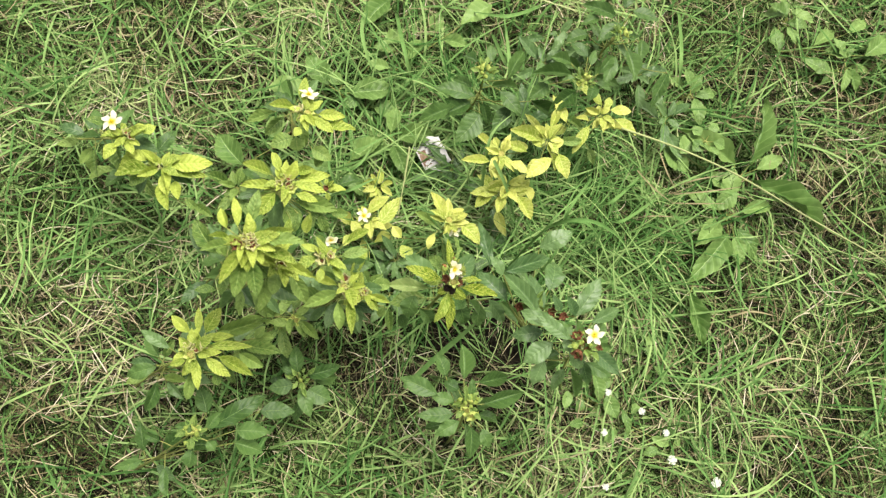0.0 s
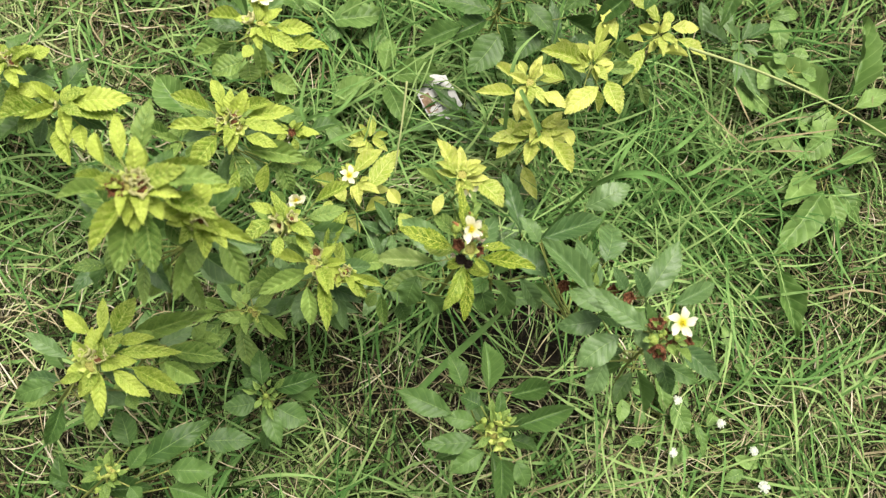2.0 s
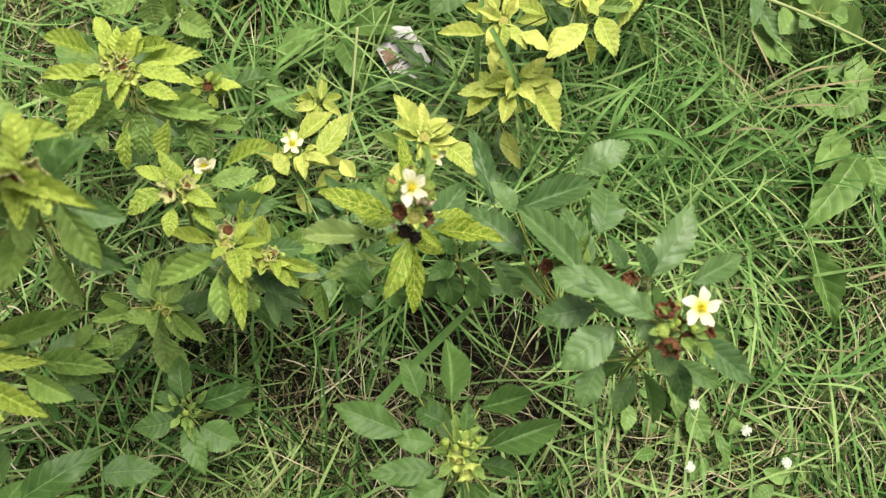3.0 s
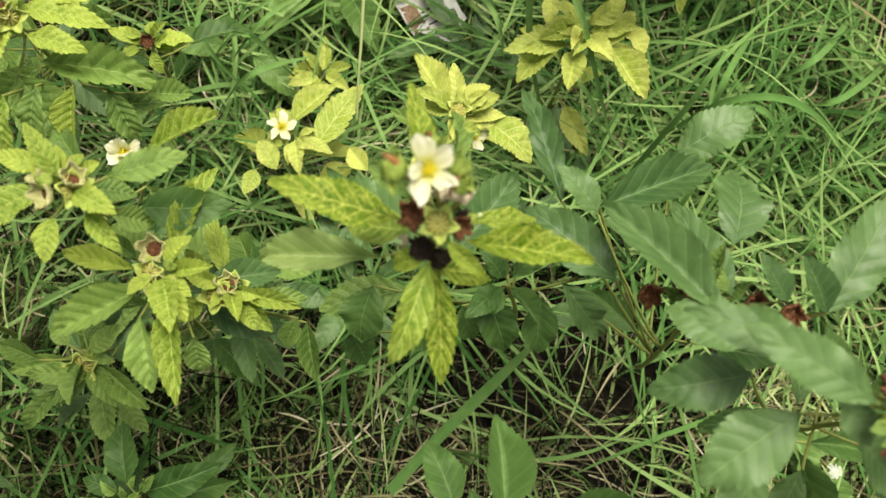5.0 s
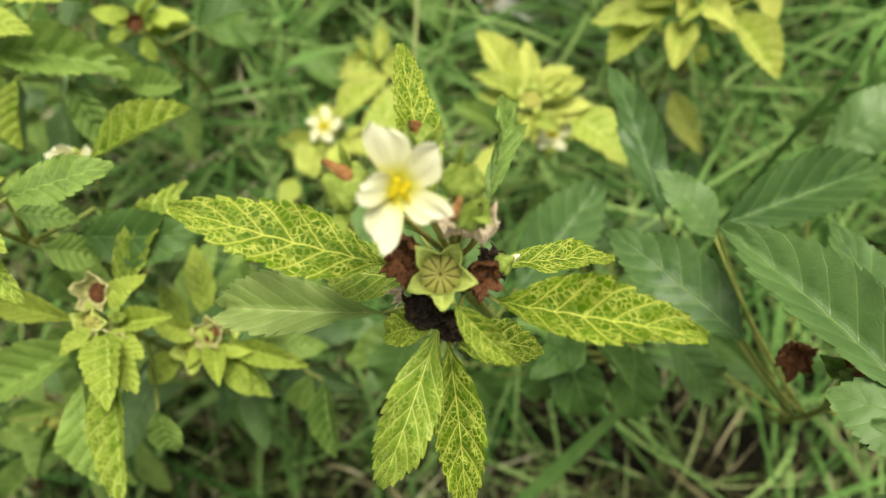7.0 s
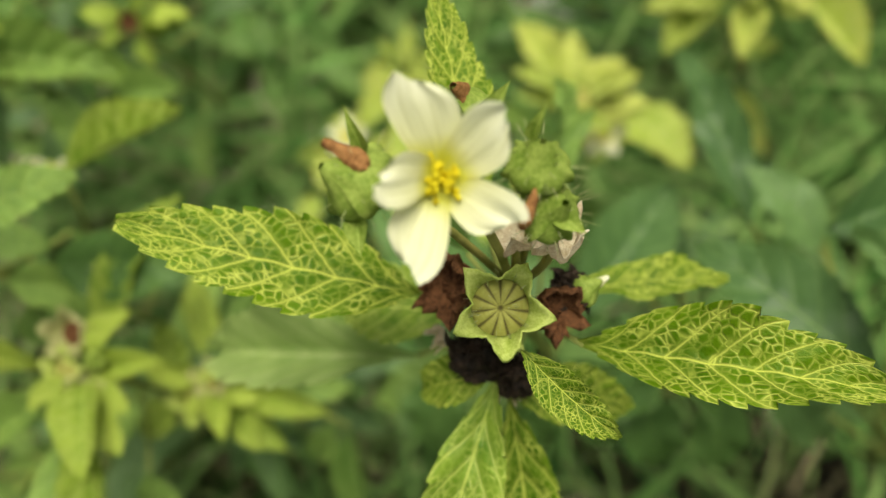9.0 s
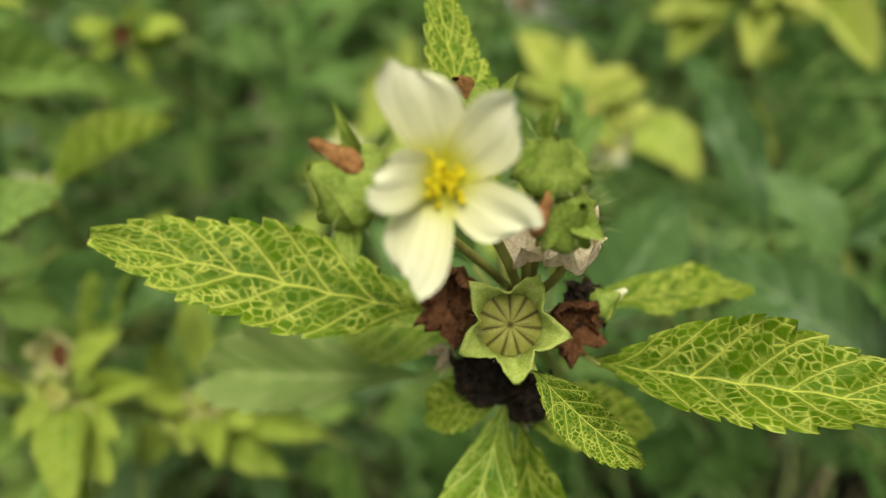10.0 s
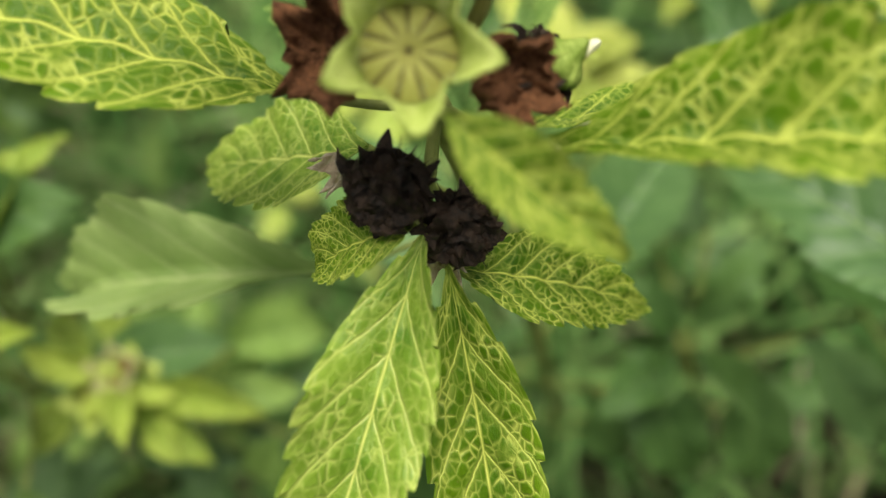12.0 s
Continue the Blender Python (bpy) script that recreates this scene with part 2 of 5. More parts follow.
WHITE_PETAL = spotted("white_petal", (0.40, 0.46, 0.34), (0.60, 0.64, 0.54), 600, 0.6, 0.2)
GREENS = [(0.0, (0.009, 0.020, 0.004)), (0.25, (0.034, 0.070, 0.016)), (0.55, (0.108, 0.192, 0.050)), (0.85, (0.220, 0.315, 0.105)), (1.0, (0.35, 0.42, 0.18))]
STRAWS = [(0.0, (0.034, 0.028, 0.011)), (0.3, (0.120, 0.105, 0.050)), (0.6, (0.245, 0.220, 0.114)), (0.85, (0.365, 0.330, 0.195)), (1.0, (0.50, 0.46, 0.33))]
GRASS = blade_material("grass_green", GREENS, 0.5, 0.12, 0.65)
STRAW = blade_material("grass_straw", STRAWS, 0.65, 0.1)
# Near-black stops put the shade deep in the mat into its colour.
LITTER = blade_material("grass_mat_shaded", [(0.0, (0.005, 0.005, 0.003)), (0.5, (0.011, 0.011, 0.006)), (0.82, (0.046, 0.042, 0.022)), (1.0, (0.15, 0.135, 0.075))], 0.7, 0.05)
TALL = blade_material("grass_tall_blade", [(0.0, (0.036, 0.100, 0.022)), (0.5, (0.104, 0.212, 0.056)), (1.0, (0.230, 0.345, 0.115))], 0.45)
STALK = blade_material("grass_stalk_pale", [(0.0, (0.26, 0.32, 0.12)), (0.5, (0.36, 0.40, 0.18)), (1.0, (0.48, 0.48, 0.26))], 0.5)


def lawn_material():
    """Soil under the weeds, darkened for the shade in grass gaps, that passes into mown-over green and straw tones
    farther off.
    """
    m, n, l = material("soil_and_lawn")
    geo = n.new("ShaderNodeNewGeometry")
    fine = node(n, "ShaderNodeTexNoise", Scale=90.0, Detail=6.0, Roughness=0.7)
    wide = node(n, "ShaderNodeTexNoise", Scale=1.6, Detail=5.0, Roughness=0.6)
    for t in (fine, wide):
        l.new(geo.outputs["Position"], t.inputs["Vector"])
    # Near-black soil: the shade between the blades is put into the colour.
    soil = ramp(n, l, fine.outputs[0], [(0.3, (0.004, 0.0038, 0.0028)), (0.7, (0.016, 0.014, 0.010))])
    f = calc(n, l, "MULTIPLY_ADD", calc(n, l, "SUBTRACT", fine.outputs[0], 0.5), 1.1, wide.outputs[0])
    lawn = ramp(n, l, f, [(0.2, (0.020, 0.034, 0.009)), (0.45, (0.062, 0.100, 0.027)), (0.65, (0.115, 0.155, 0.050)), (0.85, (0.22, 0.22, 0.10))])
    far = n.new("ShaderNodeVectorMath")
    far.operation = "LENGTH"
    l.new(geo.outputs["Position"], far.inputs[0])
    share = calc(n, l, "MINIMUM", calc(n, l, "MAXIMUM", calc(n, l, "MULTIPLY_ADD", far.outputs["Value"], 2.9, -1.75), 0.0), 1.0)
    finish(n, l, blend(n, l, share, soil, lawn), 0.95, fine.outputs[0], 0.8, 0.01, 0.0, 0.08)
    return m


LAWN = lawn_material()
PAPER = spotted("paper_weathered", (0.54, 0.54, 0.51), (0.72, 0.72, 0.69), 60, 0.8)
INK = spotted("ink_dark", (0.03, 0.035, 0.04), (0.07, 0.07, 0.07), 200, 0.8)
PRINT = spotted("print_brown", (0.16, 0.09, 0.05), (0.36, 0.26, 0.17), 120, 0.8)

# ---- builders ----


def part(name, bm, mat, parent, label=""):
    """Links a bmesh or mesh as one object under its thing or part."""
    me = bm
    if isinstance(bm, bmesh.types.BMesh):
        me = bpy.data.meshes.new(name)
        bm.to_mesh(me)
        bm.free()
        me.materials.append(mat)
        me.shade_smooth()
    ob = new(name, me)
    ob.parent = parent
    return tagged(ob, label) if label else ob


def sheet_mesh(name, grid, uvs, mat):
    """A smooth sheet from a grid of places [i][j] with its own uvs."""
    ni, nj = len(grid), len(grid[0])
    me = bpy.data.meshes.new(name)
    faces = [(i * nj + j, (i + 1) * nj + j, (i + 1) * nj + j + 1, i * nj + j + 1) for i in range(ni - 1) for j in range(nj - 1)]
    me.from_pydata([p for row in grid for p in row], [], faces)
    layer = me.uv_layers.new(name="UVMap")
    flat = [uv for row in uvs for uv in row]
    for loop in me.loops:
        layer.data[loop.index].uv = flat[loop.vertex_index]
    me.materials.append(mat)
    me.shade_smooth()
    return me


def leaf_mesh(name, mat, peak, teeth, bite, arch, fold, ripple, seed, blunt=0.85, pleat=0.030, wedge=0.95):
    """A leaf of length 1 along x and breadth 1 along y. peak: where it is broadest; bite: depth of the teeth; arch and fold: its bend along and across."""
    rng = random.Random(seed)
    n, half = teeth * 4, 5
    grid, uvs = [], []
    sway = rng.uniform(-0.07, 0.07)
    crest = rng.uniform(0.75, 1.35)
    waves = [(rng.uniform(9, 14), rng.uniform(0, 6), rng.uniform(17, 26), rng.uniform(0, 6)) for _ in range(2)]
    tooth = [[rng.uniform(0.65, 1.2) for _ in range(teeth + 1)] for _ in range(2)]
    for i in range(n + 1):
        u = i / n
        a = u / peak * 0.5 if u < peak else 0.5 + (u - peak) / (1 - peak) * 0.5
        w = math.sin(math.pi * a) ** (wedge if u < peak else blunt) * 0.5
        w = max(w, 0.012 if u < 0.5 else 0.004)
        row, uvr = [], []
        for j in range(-half, half + 1):
            v = j / half
            k = 0 if v > 0 else 1
            cut = bite * tooth[k][i // 4] * (1.0, 0.45, 0.12, 0.0)[i % 4] * min(1.0, max(0.0, u * 5 - 0.7))
            edge = 1.0 - cut if abs(j) == half else 1.0
            push = (0.0, 0.004, 0.012, 0.026)[i % 4] * (1 if bite > 0.04 else 0) * abs(v) ** 6
            y = v * w * edge + sway * math.sin(u * math.pi)
            lift = fold * abs(v) * w * 2
            f1, p1, f2, p2 = waves[k]
            hump = (4 * u * (1 - u)) * (1 + 0.5 * (u - 0.5)) * 0.25
            z = arch * hump * crest + lift + ripple * abs(v) ** 2 * (math.sin(u * f1 + p1) + 0.6 * math.sin(u * f2 + p2)) * 0.22
            z -= pleat * math.cos((u * 7 - abs(v) * 1.5) * 2 * math.pi) * (1 - abs(v) ** 4) * (1 if w > 0.1 else 0)
            row.append((u + push - 0.02 * abs(v) * (1 - u), y, z))
            uvr.append((u, v / 2 + 0.5))
        grid.append(row)
        uvs.append(uvr)
    return sheet_mesh(name, grid, uvs, mat)


SHAPES = {}
# teeth, bite, bluntness and pleats of each kind of leaf
CUT = {"var": (11, 0.14, 0.78, 0.055), "net": (11, 0.13, 0.70, 0.024), "lime": (11, 0.13, 0.72, 0.018), "soft": (10, 0.12, 0.64, 0.012), "mid": (11, 0.13, 0.78, 0.045), "dark": (13, 0.105, 0.8, 0.014), "deep": (13, 0.08, 0.92, 0.012), "yel": (11, 0.14, 0.82, 0.024)}
for tone, (teeth, bite, blunt, pleat) in CUT.items():
    SHAPES[tone] = [leaf_mesh("leaf_blade", LEAF[tone], (0.41 if tone in ("net", "lime", "soft") else 0.37) + 0.025 * (k % 5), teeth + k % 3, bite, 0.15 + 0.28 * (k % 3), (0.10 + 0.17 * (k % 4)) * (0.5 if tone == "dark" else 1.0), 0.14 + 0.10 * (k % 3), k, blunt, pleat, 1.05 if tone in ("net", "lime", "soft") else 0.95) for k in range(9)]
SHAPES["broad"] = [leaf_mesh("leaf_blade", LEAF["broad"], 0.40 + 0.04 * (k % 4), 10, 0.07, 0.25 + 0.18 * (k % 4), 0.10 + 0.16 * (k % 3), 0.34, 20 + k, 0.95, 0.022) for k in range(6)]


def lay(base, tip, breadth, roll=0.0, up=(0, 0, 1)):
    """The pose that lays a unit leaf from base to tip."""
    base, tip = Vector(base), Vector(tip)
    x = tip - base
    size = x.length
    x = x / size
    y = Vector(up).cross(x)
    y = y.normalized() if y.length > 0.02 else Vector((0, 1, 0))
    z = x.cross(y)
    turn = Matrix((x, y, z)).transposed().to_4x4() @ pose(0, 0, 0, roll)
    return Matrix.Translation(base) @ turn @ Matrix.Diagonal((size, breadth, size * 0.55, 1))


def tube(bm, points, radii, sides=6):
    """A tapering round stem along points."""
    pts = [Vector(p) for p in points]
    rings = []
    for k, p in enumerate(pts):
        d = (pts[min(k + 1, len(pts) - 1)] - pts[max(k - 1, 0)]).normalized()
        a = d.orthogonal().normalized()
        b = d.cross(a)
        r = radii[k] if isinstance(radii, (list, tuple)) else radii
        rings.append([bm.verts.new(p + (a * math.cos(q) + b * math.sin(q)) * r) for q in (2 * math.pi * s / sides for s in range(sides))])
    for r0, r1 in zip(rings, rings[1:]):
        for s in range(sides):
            bm.faces.new((r0[s], r0[(s + 1) % sides], r1[(s + 1) % sides], r1[s]))
    bm.faces.new(rings[-1])
    bm.faces.new(rings[0][::-1])


def bent(a, b, sag, n=6):
    """Points from a to b, bowed sideways by sag."""
    a, b = Vector(a), Vector(b)
    s = Vector(sag)
    return [a.lerp(b, k / n) + s * (4 * (k / n) * (1 - k / n)) for k in range(n + 1)]


def cup_mesh(name, mat, seed, spread=1.0, rough=0.0, sides=40):
    """A calyx of unit radius that opens along +z: a bowl that ends in five pointed, slightly crumpled lobes."""
    rng = random.Random(seed)
    grid, uvs = [], []
    tilt = [rng.uniform(-0.18, 0.22) for _ in range(5)]
    for i in range(8):
        s = i / 7
        row, uvr = [], []
        for k in range(sides + 1):
            q = 2 * math.pi * (k % sides) / sides
            lobe = abs(((q * 5 / (2 * math.pi)) % 1) - 0.5) * 2
            which = int(q * 5 / (2 * math.pi)) % 5
            star = 1.0 + (0.42 * (1 - lobe) ** 1.2 - 0.16) * max(0, s - 0.45) / 0.55
            r = math.sin(min(s * 1.9, 1.65)) * star * (0.80 + 0.2 * spread * s)
            z = -0.55 + 0.75 * s ** 1.5 + (0.40 * (1 - lobe) * (1 - 0.5 * spread) + tilt[which] * (1 - lobe)) * max(0, s - 0.5) * 2
            r *= 1 + (0.05 * math.sin(q * 9 + seed) + rough * 0.16 * math.sin(q * 14 + s * 9 + seed) + rough * rng.uniform(-0.1, 0.1)) * s
            z += rough * (0.12 * math.sin(q * 8 + seed * 2) + rng.uniform(-0.12, 0.12)) * s
            row.append((r * math.cos(q), r * math.sin(q), z))
            uvr.append((s, k / sides))
        grid.append(row)
        uvs.append(uvr)
    for back in (7, 6, 5, 4):
        grid.append([(x * 0.90, y * 0.90, z + (0.05 if back == 7 else 0.0)) for x, y, z in grid[back]])
        uvs.append(uvs[back])
    return sheet_mesh(name, grid, uvs, mat)


def star_mesh(name, mat, seed, sides=60):
    """A green calyx of unit radius: a cup whose walls stand up round the seeds and flare into a five-pointed star with a thick wavy rim."""
    rng = random.Random(seed)
    grow = [rng.uniform(0.88, 1.14) for _ in range(5)]
    rise = [rng.uniform(-0.10, 0.22) for _ in range(5)]
    profile = [(0.05, -0.75, 0.0), (0.55, -0.70, 0.0), (0.82, -0.45, 0.1), (0.90, -0.15, 0.4), (0.98, 0.05, 0.8), (1.03, 0.16, 1.0), (0.97, 0.20, 0.98), (0.91, 0.12, 0.8), (0.85, -0.08, 0.4), (0.80, -0.34, 0.1)]
    grid, uvs = [], []
    for i, (out, up, star) in enumerate(profile):
        row, uvr = [], []
        for k in range(sides + 1):
            q = 2 * math.pi * (k % sides) / sides
            c = (q * 5 / (2 * math.pi)) % 1
            which = int(q * 5 / (2 * math.pi)) % 5
            lobe = 1 - abs(c - 0.5) * 2
            r = out * (1 + star * (0.46 * grow[which] * lobe ** 1.5 - 0.17 * (1 - lobe) ** 1.5))
            r *= 1 + star * (0.025 * math.sin(q * 13 + seed) + 0.02 * math.sin(q * 29 + seed * 3))
            z = up + star * (rise[which] * lobe + 0.05 * math.sin(q * 11 + seed * 2) + 0.10 * (1 - lobe) ** 2)
            row.append((r * math.cos(q), r * math.sin(q), z))
            uvr.append((i / 9, k / sides))
        grid.append(row)
        uvs.append(uvr)
    return sheet_mesh(name, grid, uvs, mat)


def ring_mesh(name, mat, wedges=11):
    """A ring of seed wedges of unit radius, domed, with a dimple in the middle."""
    grid, uvs = [], []
    sides = wedges * 4
    for i in range(7):
        s = i / 6
        row, uvr = [], []
        for k in range(sides + 1):
            q = 2 * math.pi * (k % sides) / sides
            gap = abs(((q * wedges / (2 * math.pi)) % 1) - 0.5) * 2
            z = 0.26 * math.sin(math.pi * min(1, 0.12 + s * 0.86)) * (1 - 0.55 * gap ** 3 * min(1, s * 2))
            row.append((0.80 * s * math.cos(q), 0.80 * s * math.sin(q), z - 0.40))
            uvr.append((s, k / sides))
        grid.append(row)
        uvs.append(uvr)
    return sheet_mesh(name, grid, uvs, mat)


CUPS = {"green": [star_mesh("calyx", CALYX_GREEN, 3 + 4 * j) for j in range(3)]}
CUPS.update({k: [cup_mesh("calyx", m, 7 * j + n, sp, ro) for j in range(3)] for n, (k, m, sp, ro) in enumerate((("brown", CALYX_BROWN, 0.55, 1.0), ("paper", CALYX_PALE, 0.4, 0.35)))})


def wither_mesh(name, mat, seed):
    """A shrivelled, ridged lump of unit radius with curled flaps."""
    rng = random.Random(seed)
    bm = bmesh.new()
    bmesh.ops.create_icosphere(bm, subdivisions=4, radius=0.72)
    for v in bm.verts:
        p = v.co.normalized()
        ridge = abs(noise.noise(p * 2.6 + Vector((seed, 0, 0)))) * 0.9 + abs(noise.noise(p * 6.5 + Vector((0, seed, 0)))) * 0.45
        v.co = p * (0.48 + 0.5 * ridge)
        v.co.z *= 0.75
    for k in range(14):
        a = 2 * math.pi * k / 7 + rng.uniform(-0.4, 0.4)
        rise, reach = (0.1, 1.0) if k < 7 else (0.42, 0.7)
        d, side = Vector((math.cos(a), math.sin(a), 0)), Vector((-math.sin(a), math.cos(a), 0))
        rows = []
        for i in range(6):
            t = i / 5
            c = d * (0.40 + 0.66 * t) * reach + Vector((0, 0, rise - 0.1 + 0.50 * t * t - 0.55 * t ** 4 + rng.uniform(-0.06, 0.06)))
            w = 0.26 * (1 - t ** 1.5) * rng.uniform(0.8, 1.2) + 0.02
            rows.append([bm.verts.new(c + side * w * q + Vector((0, 0, 0.16 * abs(q) * (1 - t)))) for q in (-1, 0, 1)])
        for r0, r1 in zip(rows, rows[1:]):
            for q in range(2):
                bm.faces.new((r0[q], r0[q + 1], r1[q + 1], r1[q]))
    me = bpy.data.meshes.new(name)
    bm.to_mesh(me)
    bm.free()
    me.materials.append(mat)
    return me


WITHER = {"black": [wither_mesh("withered_calyx", CALYX_BLACK, k) for k in (1, 5)]}
RINGS = {"green": ring_mesh("seed_ring", SEED_GREEN), "brown": ring_mesh("seed_ring", CALYX_BROWN, 14), "paper": ring_mesh("seed_ring", CALYX_BROWN, 12)}
CUP_LABEL = {"green": "green star-shaped calyx with seed ring", "brown": "brown dry calyx", "black": "blackened withered calyx", "paper": "pale straw-green dry calyx", "husk": "pale papery dry calyx"}


def facing(place, normal, size, spin=0.0):
    """A pose at place whose z looks along normal."""
    z = Vector(normal).normalized()
    y = z.cross(Vector((1, 0, 0))).normalized()
    turn = Matrix((y.cross(z), y, z)).transposed().to_4x4()
    return Matrix.Translation(place) @ turn @ pose(0, 0, 0, 0, 0, spin) @ Matrix.Diagonal((size, size, size, 1))


def calyx(thing, place, normal, size, kind="green", spin=0.0, which=0):
    if kind == "black":
        c = part("calyx", WITHER["black"][which % 2], None, thing, CUP_LABEL[kind])
        c.matrix_basis = facing(place, normal, size * 1.1, spin)
        return c
    c = part("calyx", CUPS[kind][which % 3], None, thing, CUP_LABEL[kind])
    c.matrix_basis = facing(place, normal, size, spin)
    inner = part("seed_ring", RINGS[kind], None, c)
    if kind == "paper":
        inner.matrix_basis = pose(0, 0, -0.1) @ Matrix.Diagonal((0.7, 0.7, 0.8, 1))
    if kind == "brown":
        inner.matrix_basis = pose(0, 0, -0.08) @ Matrix.Diagonal((0.85, 0.85, 1.1, 1))
    return c


def petal_mesh(seed):
    """A petal of length 1 along x: narrow foot, broad, lopsided, notched end."""
    rng = random.Random(seed)
    grid, uvs = [], []
    skew = 0.10 + 0.05 * rng.random()
    for i in range(15):
        u = i / 14
        w = 0.05 + 0.275 * math.sin(math.pi * min(1, u * 0.62) ** 0.95) ** 0.8 * (1 if u < 0.72 else math.sqrt(max(0.0, 1 - ((u - 0.72) / 0.30) ** 2)))
        row, uvr = [], []
        for j in range(-6, 7):
            v = j / 6
            x = u + (0.09 * v - 0.07 * max(0, 0.5 - abs(v + 0.1)) + 0.02 * math.sin(v * 17 + seed)) * u ** 4
            y = v * w + skew * u * u
            z = 0.20 * u ** 1.6 - 0.12 * u ** 4 + 0.16 * w * v * v + 0.03 * math.sin(v * 7 + seed * 2) * u * u + 0.03 * math.sin(u * 8 + seed) * abs(v) * u + 0.05 * v * u
            row.append((x, y, z))
            uvr.append((u, v / 2 + 0.5))
        grid.append(row)
        uvs.append(uvr)
    return sheet_mesh("petal", grid, uvs, PETAL)


PETALS = [petal_mesh(k) for k in range(5)]


def stamen_mesh(seed):
    """The yellow column in the flower's middle with its spray of anthers; unit size is the petal's length."""
    rng = random.Random(seed)
    bm = bmesh.new()
    tube(bm, [(0, 0, -0.02), (0, 0, 0.12), (0, 0, 0.2)], [0.09, 0.06, 0.03])
    for k in range(34):
        a, e = rng.uniform(0, 6.28), rng.uniform(0.1, 1.35)
        d = Vector((math.cos(a) * math.sin(e), math.sin(a) * math.sin(e), math.cos(e)))
        p0, p1 = Vector((0, 0, 0.12)), Vector((0, 0, 0.11)) + d * rng.uniform(0.14, 0.31)
        tube(bm, [p0, p1], 0.014, 4)
        m = bmesh.ops.create_icosphere(bm, subdivisions=1, radius=rng.uniform(0.024, 0.040))
        bmesh.ops.translate(bm, verts=m["verts"], vec=p1)
    me = bpy.data.meshes.new("stamens")
    bm.to_mesh(me)
    bm.free()
    me.materials.append(POLLEN)
    me.shade_smooth()
    return me


STAMENS = stamen_mesh(3)


def flower(thing, place, normal, size, turns=(0, 72, 144, 216, 288), longs=(1, 1, 1, 1, 1), lifts=(0, 0, 0, 0, 0)):
    """An open flower with five petals; size: a petal's length; turns, longs, lifts: each petal's turn, length and rise."""
    f = part("flower", STAMENS, None, thing, "cream five-petalled flower with yellow centre")
    f.matrix_basis = facing(place, normal, size)
    for k in range(5):
        p = part("petal", PETALS[k], None, f)
        p.matrix_basis = pose(0, 0, 0.02 * k, 0, 0, turns[k]) @ pose(0, 0, 0, 0, -lifts[k]) @ Matrix.Diagonal((longs[k], longs[k] * 1.0, 1, 1))
    c = part("calyx", CUPS["green"][1], None, f)
    c.matrix_basis = pose(0, 0, -0.12) @ Matrix.Diagonal((0.38, 0.38, 0.38, 1))
    return f


def bud_mesh(seed):
    """A closed, puffed bud of unit radius: five smooth sepals folded together along thin standing seams, drawn to a point."""
    rng = random.Random(seed)
    grid, uvs = [], []
    sides = 60
    lean = (rng.uniform(-0.25, 0.25), rng.uniform(-0.25, 0.25))
    for i in range(16):
        s = i / 15
        row, uvr = [], []
        for k in range(sides + 1):
            q = 2 * math.pi * (k % sides) / sides
            seam = abs(((q * 5 / (2 * math.pi)) % 1) - 0.5) * 2
            body = math.sin(math.pi * min(1.0, 0.05 + s * 0.93) ** 0.85) ** 0.75
            r = max(body * (0.93 + 0.22 * seam ** 7 * math.sin(math.pi * s) ** 0.7 + 0.05 * math.cos(seam * 3.14)), 0.025)
            a = q + 0.25 * s * s
            z = -0.72 + 1.55 * s + 0.45 * max(0.0, s - 0.85) / 0.15
            row.append((r * math.cos(a) + lean[0] * s * s, r * math.sin(a) + lean[1] * s * s, z))
            uvr.append((s, k / sides))
        grid.append(row)
        uvs.append(uvr)
    return sheet_mesh("bud", grid, uvs, BUD_GREEN)


BUD_MESH = [bud_mesh(31 + k) for k in range(3)]


def husk_mesh(seed):
    """A dry papery cup of unit radius with five tall pointed lobes whose ends twist outwards."""
    rng = random.Random(seed)
    tall = [rng.uniform(0.85, 1.2) for _ in range(5)]
    lean = [rng.uniform(-0.35, 0.35) for _ in range(5)]
    grid, uvs = [], []
    sides = 50
    for i in range(12):
        s = i / 11
        row, uvr = [], []
        for k in range(sides + 1):
            q = 2 * math.pi * (k % sides) / sides
            c = (q * 5 / (2 * math.pi)) % 1
            which = int(q * 5 / (2 * math.pi)) % 5
            lobe = (1 - abs(c - 0.5) * 2) ** 1.5
            up = -0.5 + s * (0.60 + 1.05 * tall[which] * lobe)
            high = max(0.0, s - 0.5) * 2
            r = 0.85 * math.sin(min(1.0, s * 2.0) * math.pi / 2) * (1 - 0.30 * lobe * high + 0.40 * lobe * high ** 4)
            r *= 1 + 0.07 * math.cos(q * 10) * s + 0.03 * math.sin(q * 23 + seed) * s
            a = q + lean[which] * lobe * high ** 2
            row.append((r * math.cos(a), r * math.sin(a), up + 0.03 * math.sin(q * 17 + s * 8)))
            uvr.append((s, k / sides))
        grid.append(row)
        uvs.append(uvr)
    for back in (11, 9, 7, 5):
        grid.append([(x * 0.93, y * 0.93, z) for x, y, z in grid[back]])
        uvs.append(uvs[back])
    return sheet_mesh("husk", grid, uvs, CALYX_PAPER)


HUSK_MESH = [husk_mesh(41 + k) for k in range(2)]


def husk(thing, place, normal, size, which=0, spin=0.0):
    """A dry papery calyx with tall pointed lobes."""
    h = part("calyx", HUSK_MESH[which % 2], None, thing, CUP_LABEL["husk"])
    h.matrix_basis = facing(place, normal, size, spin)
    return h


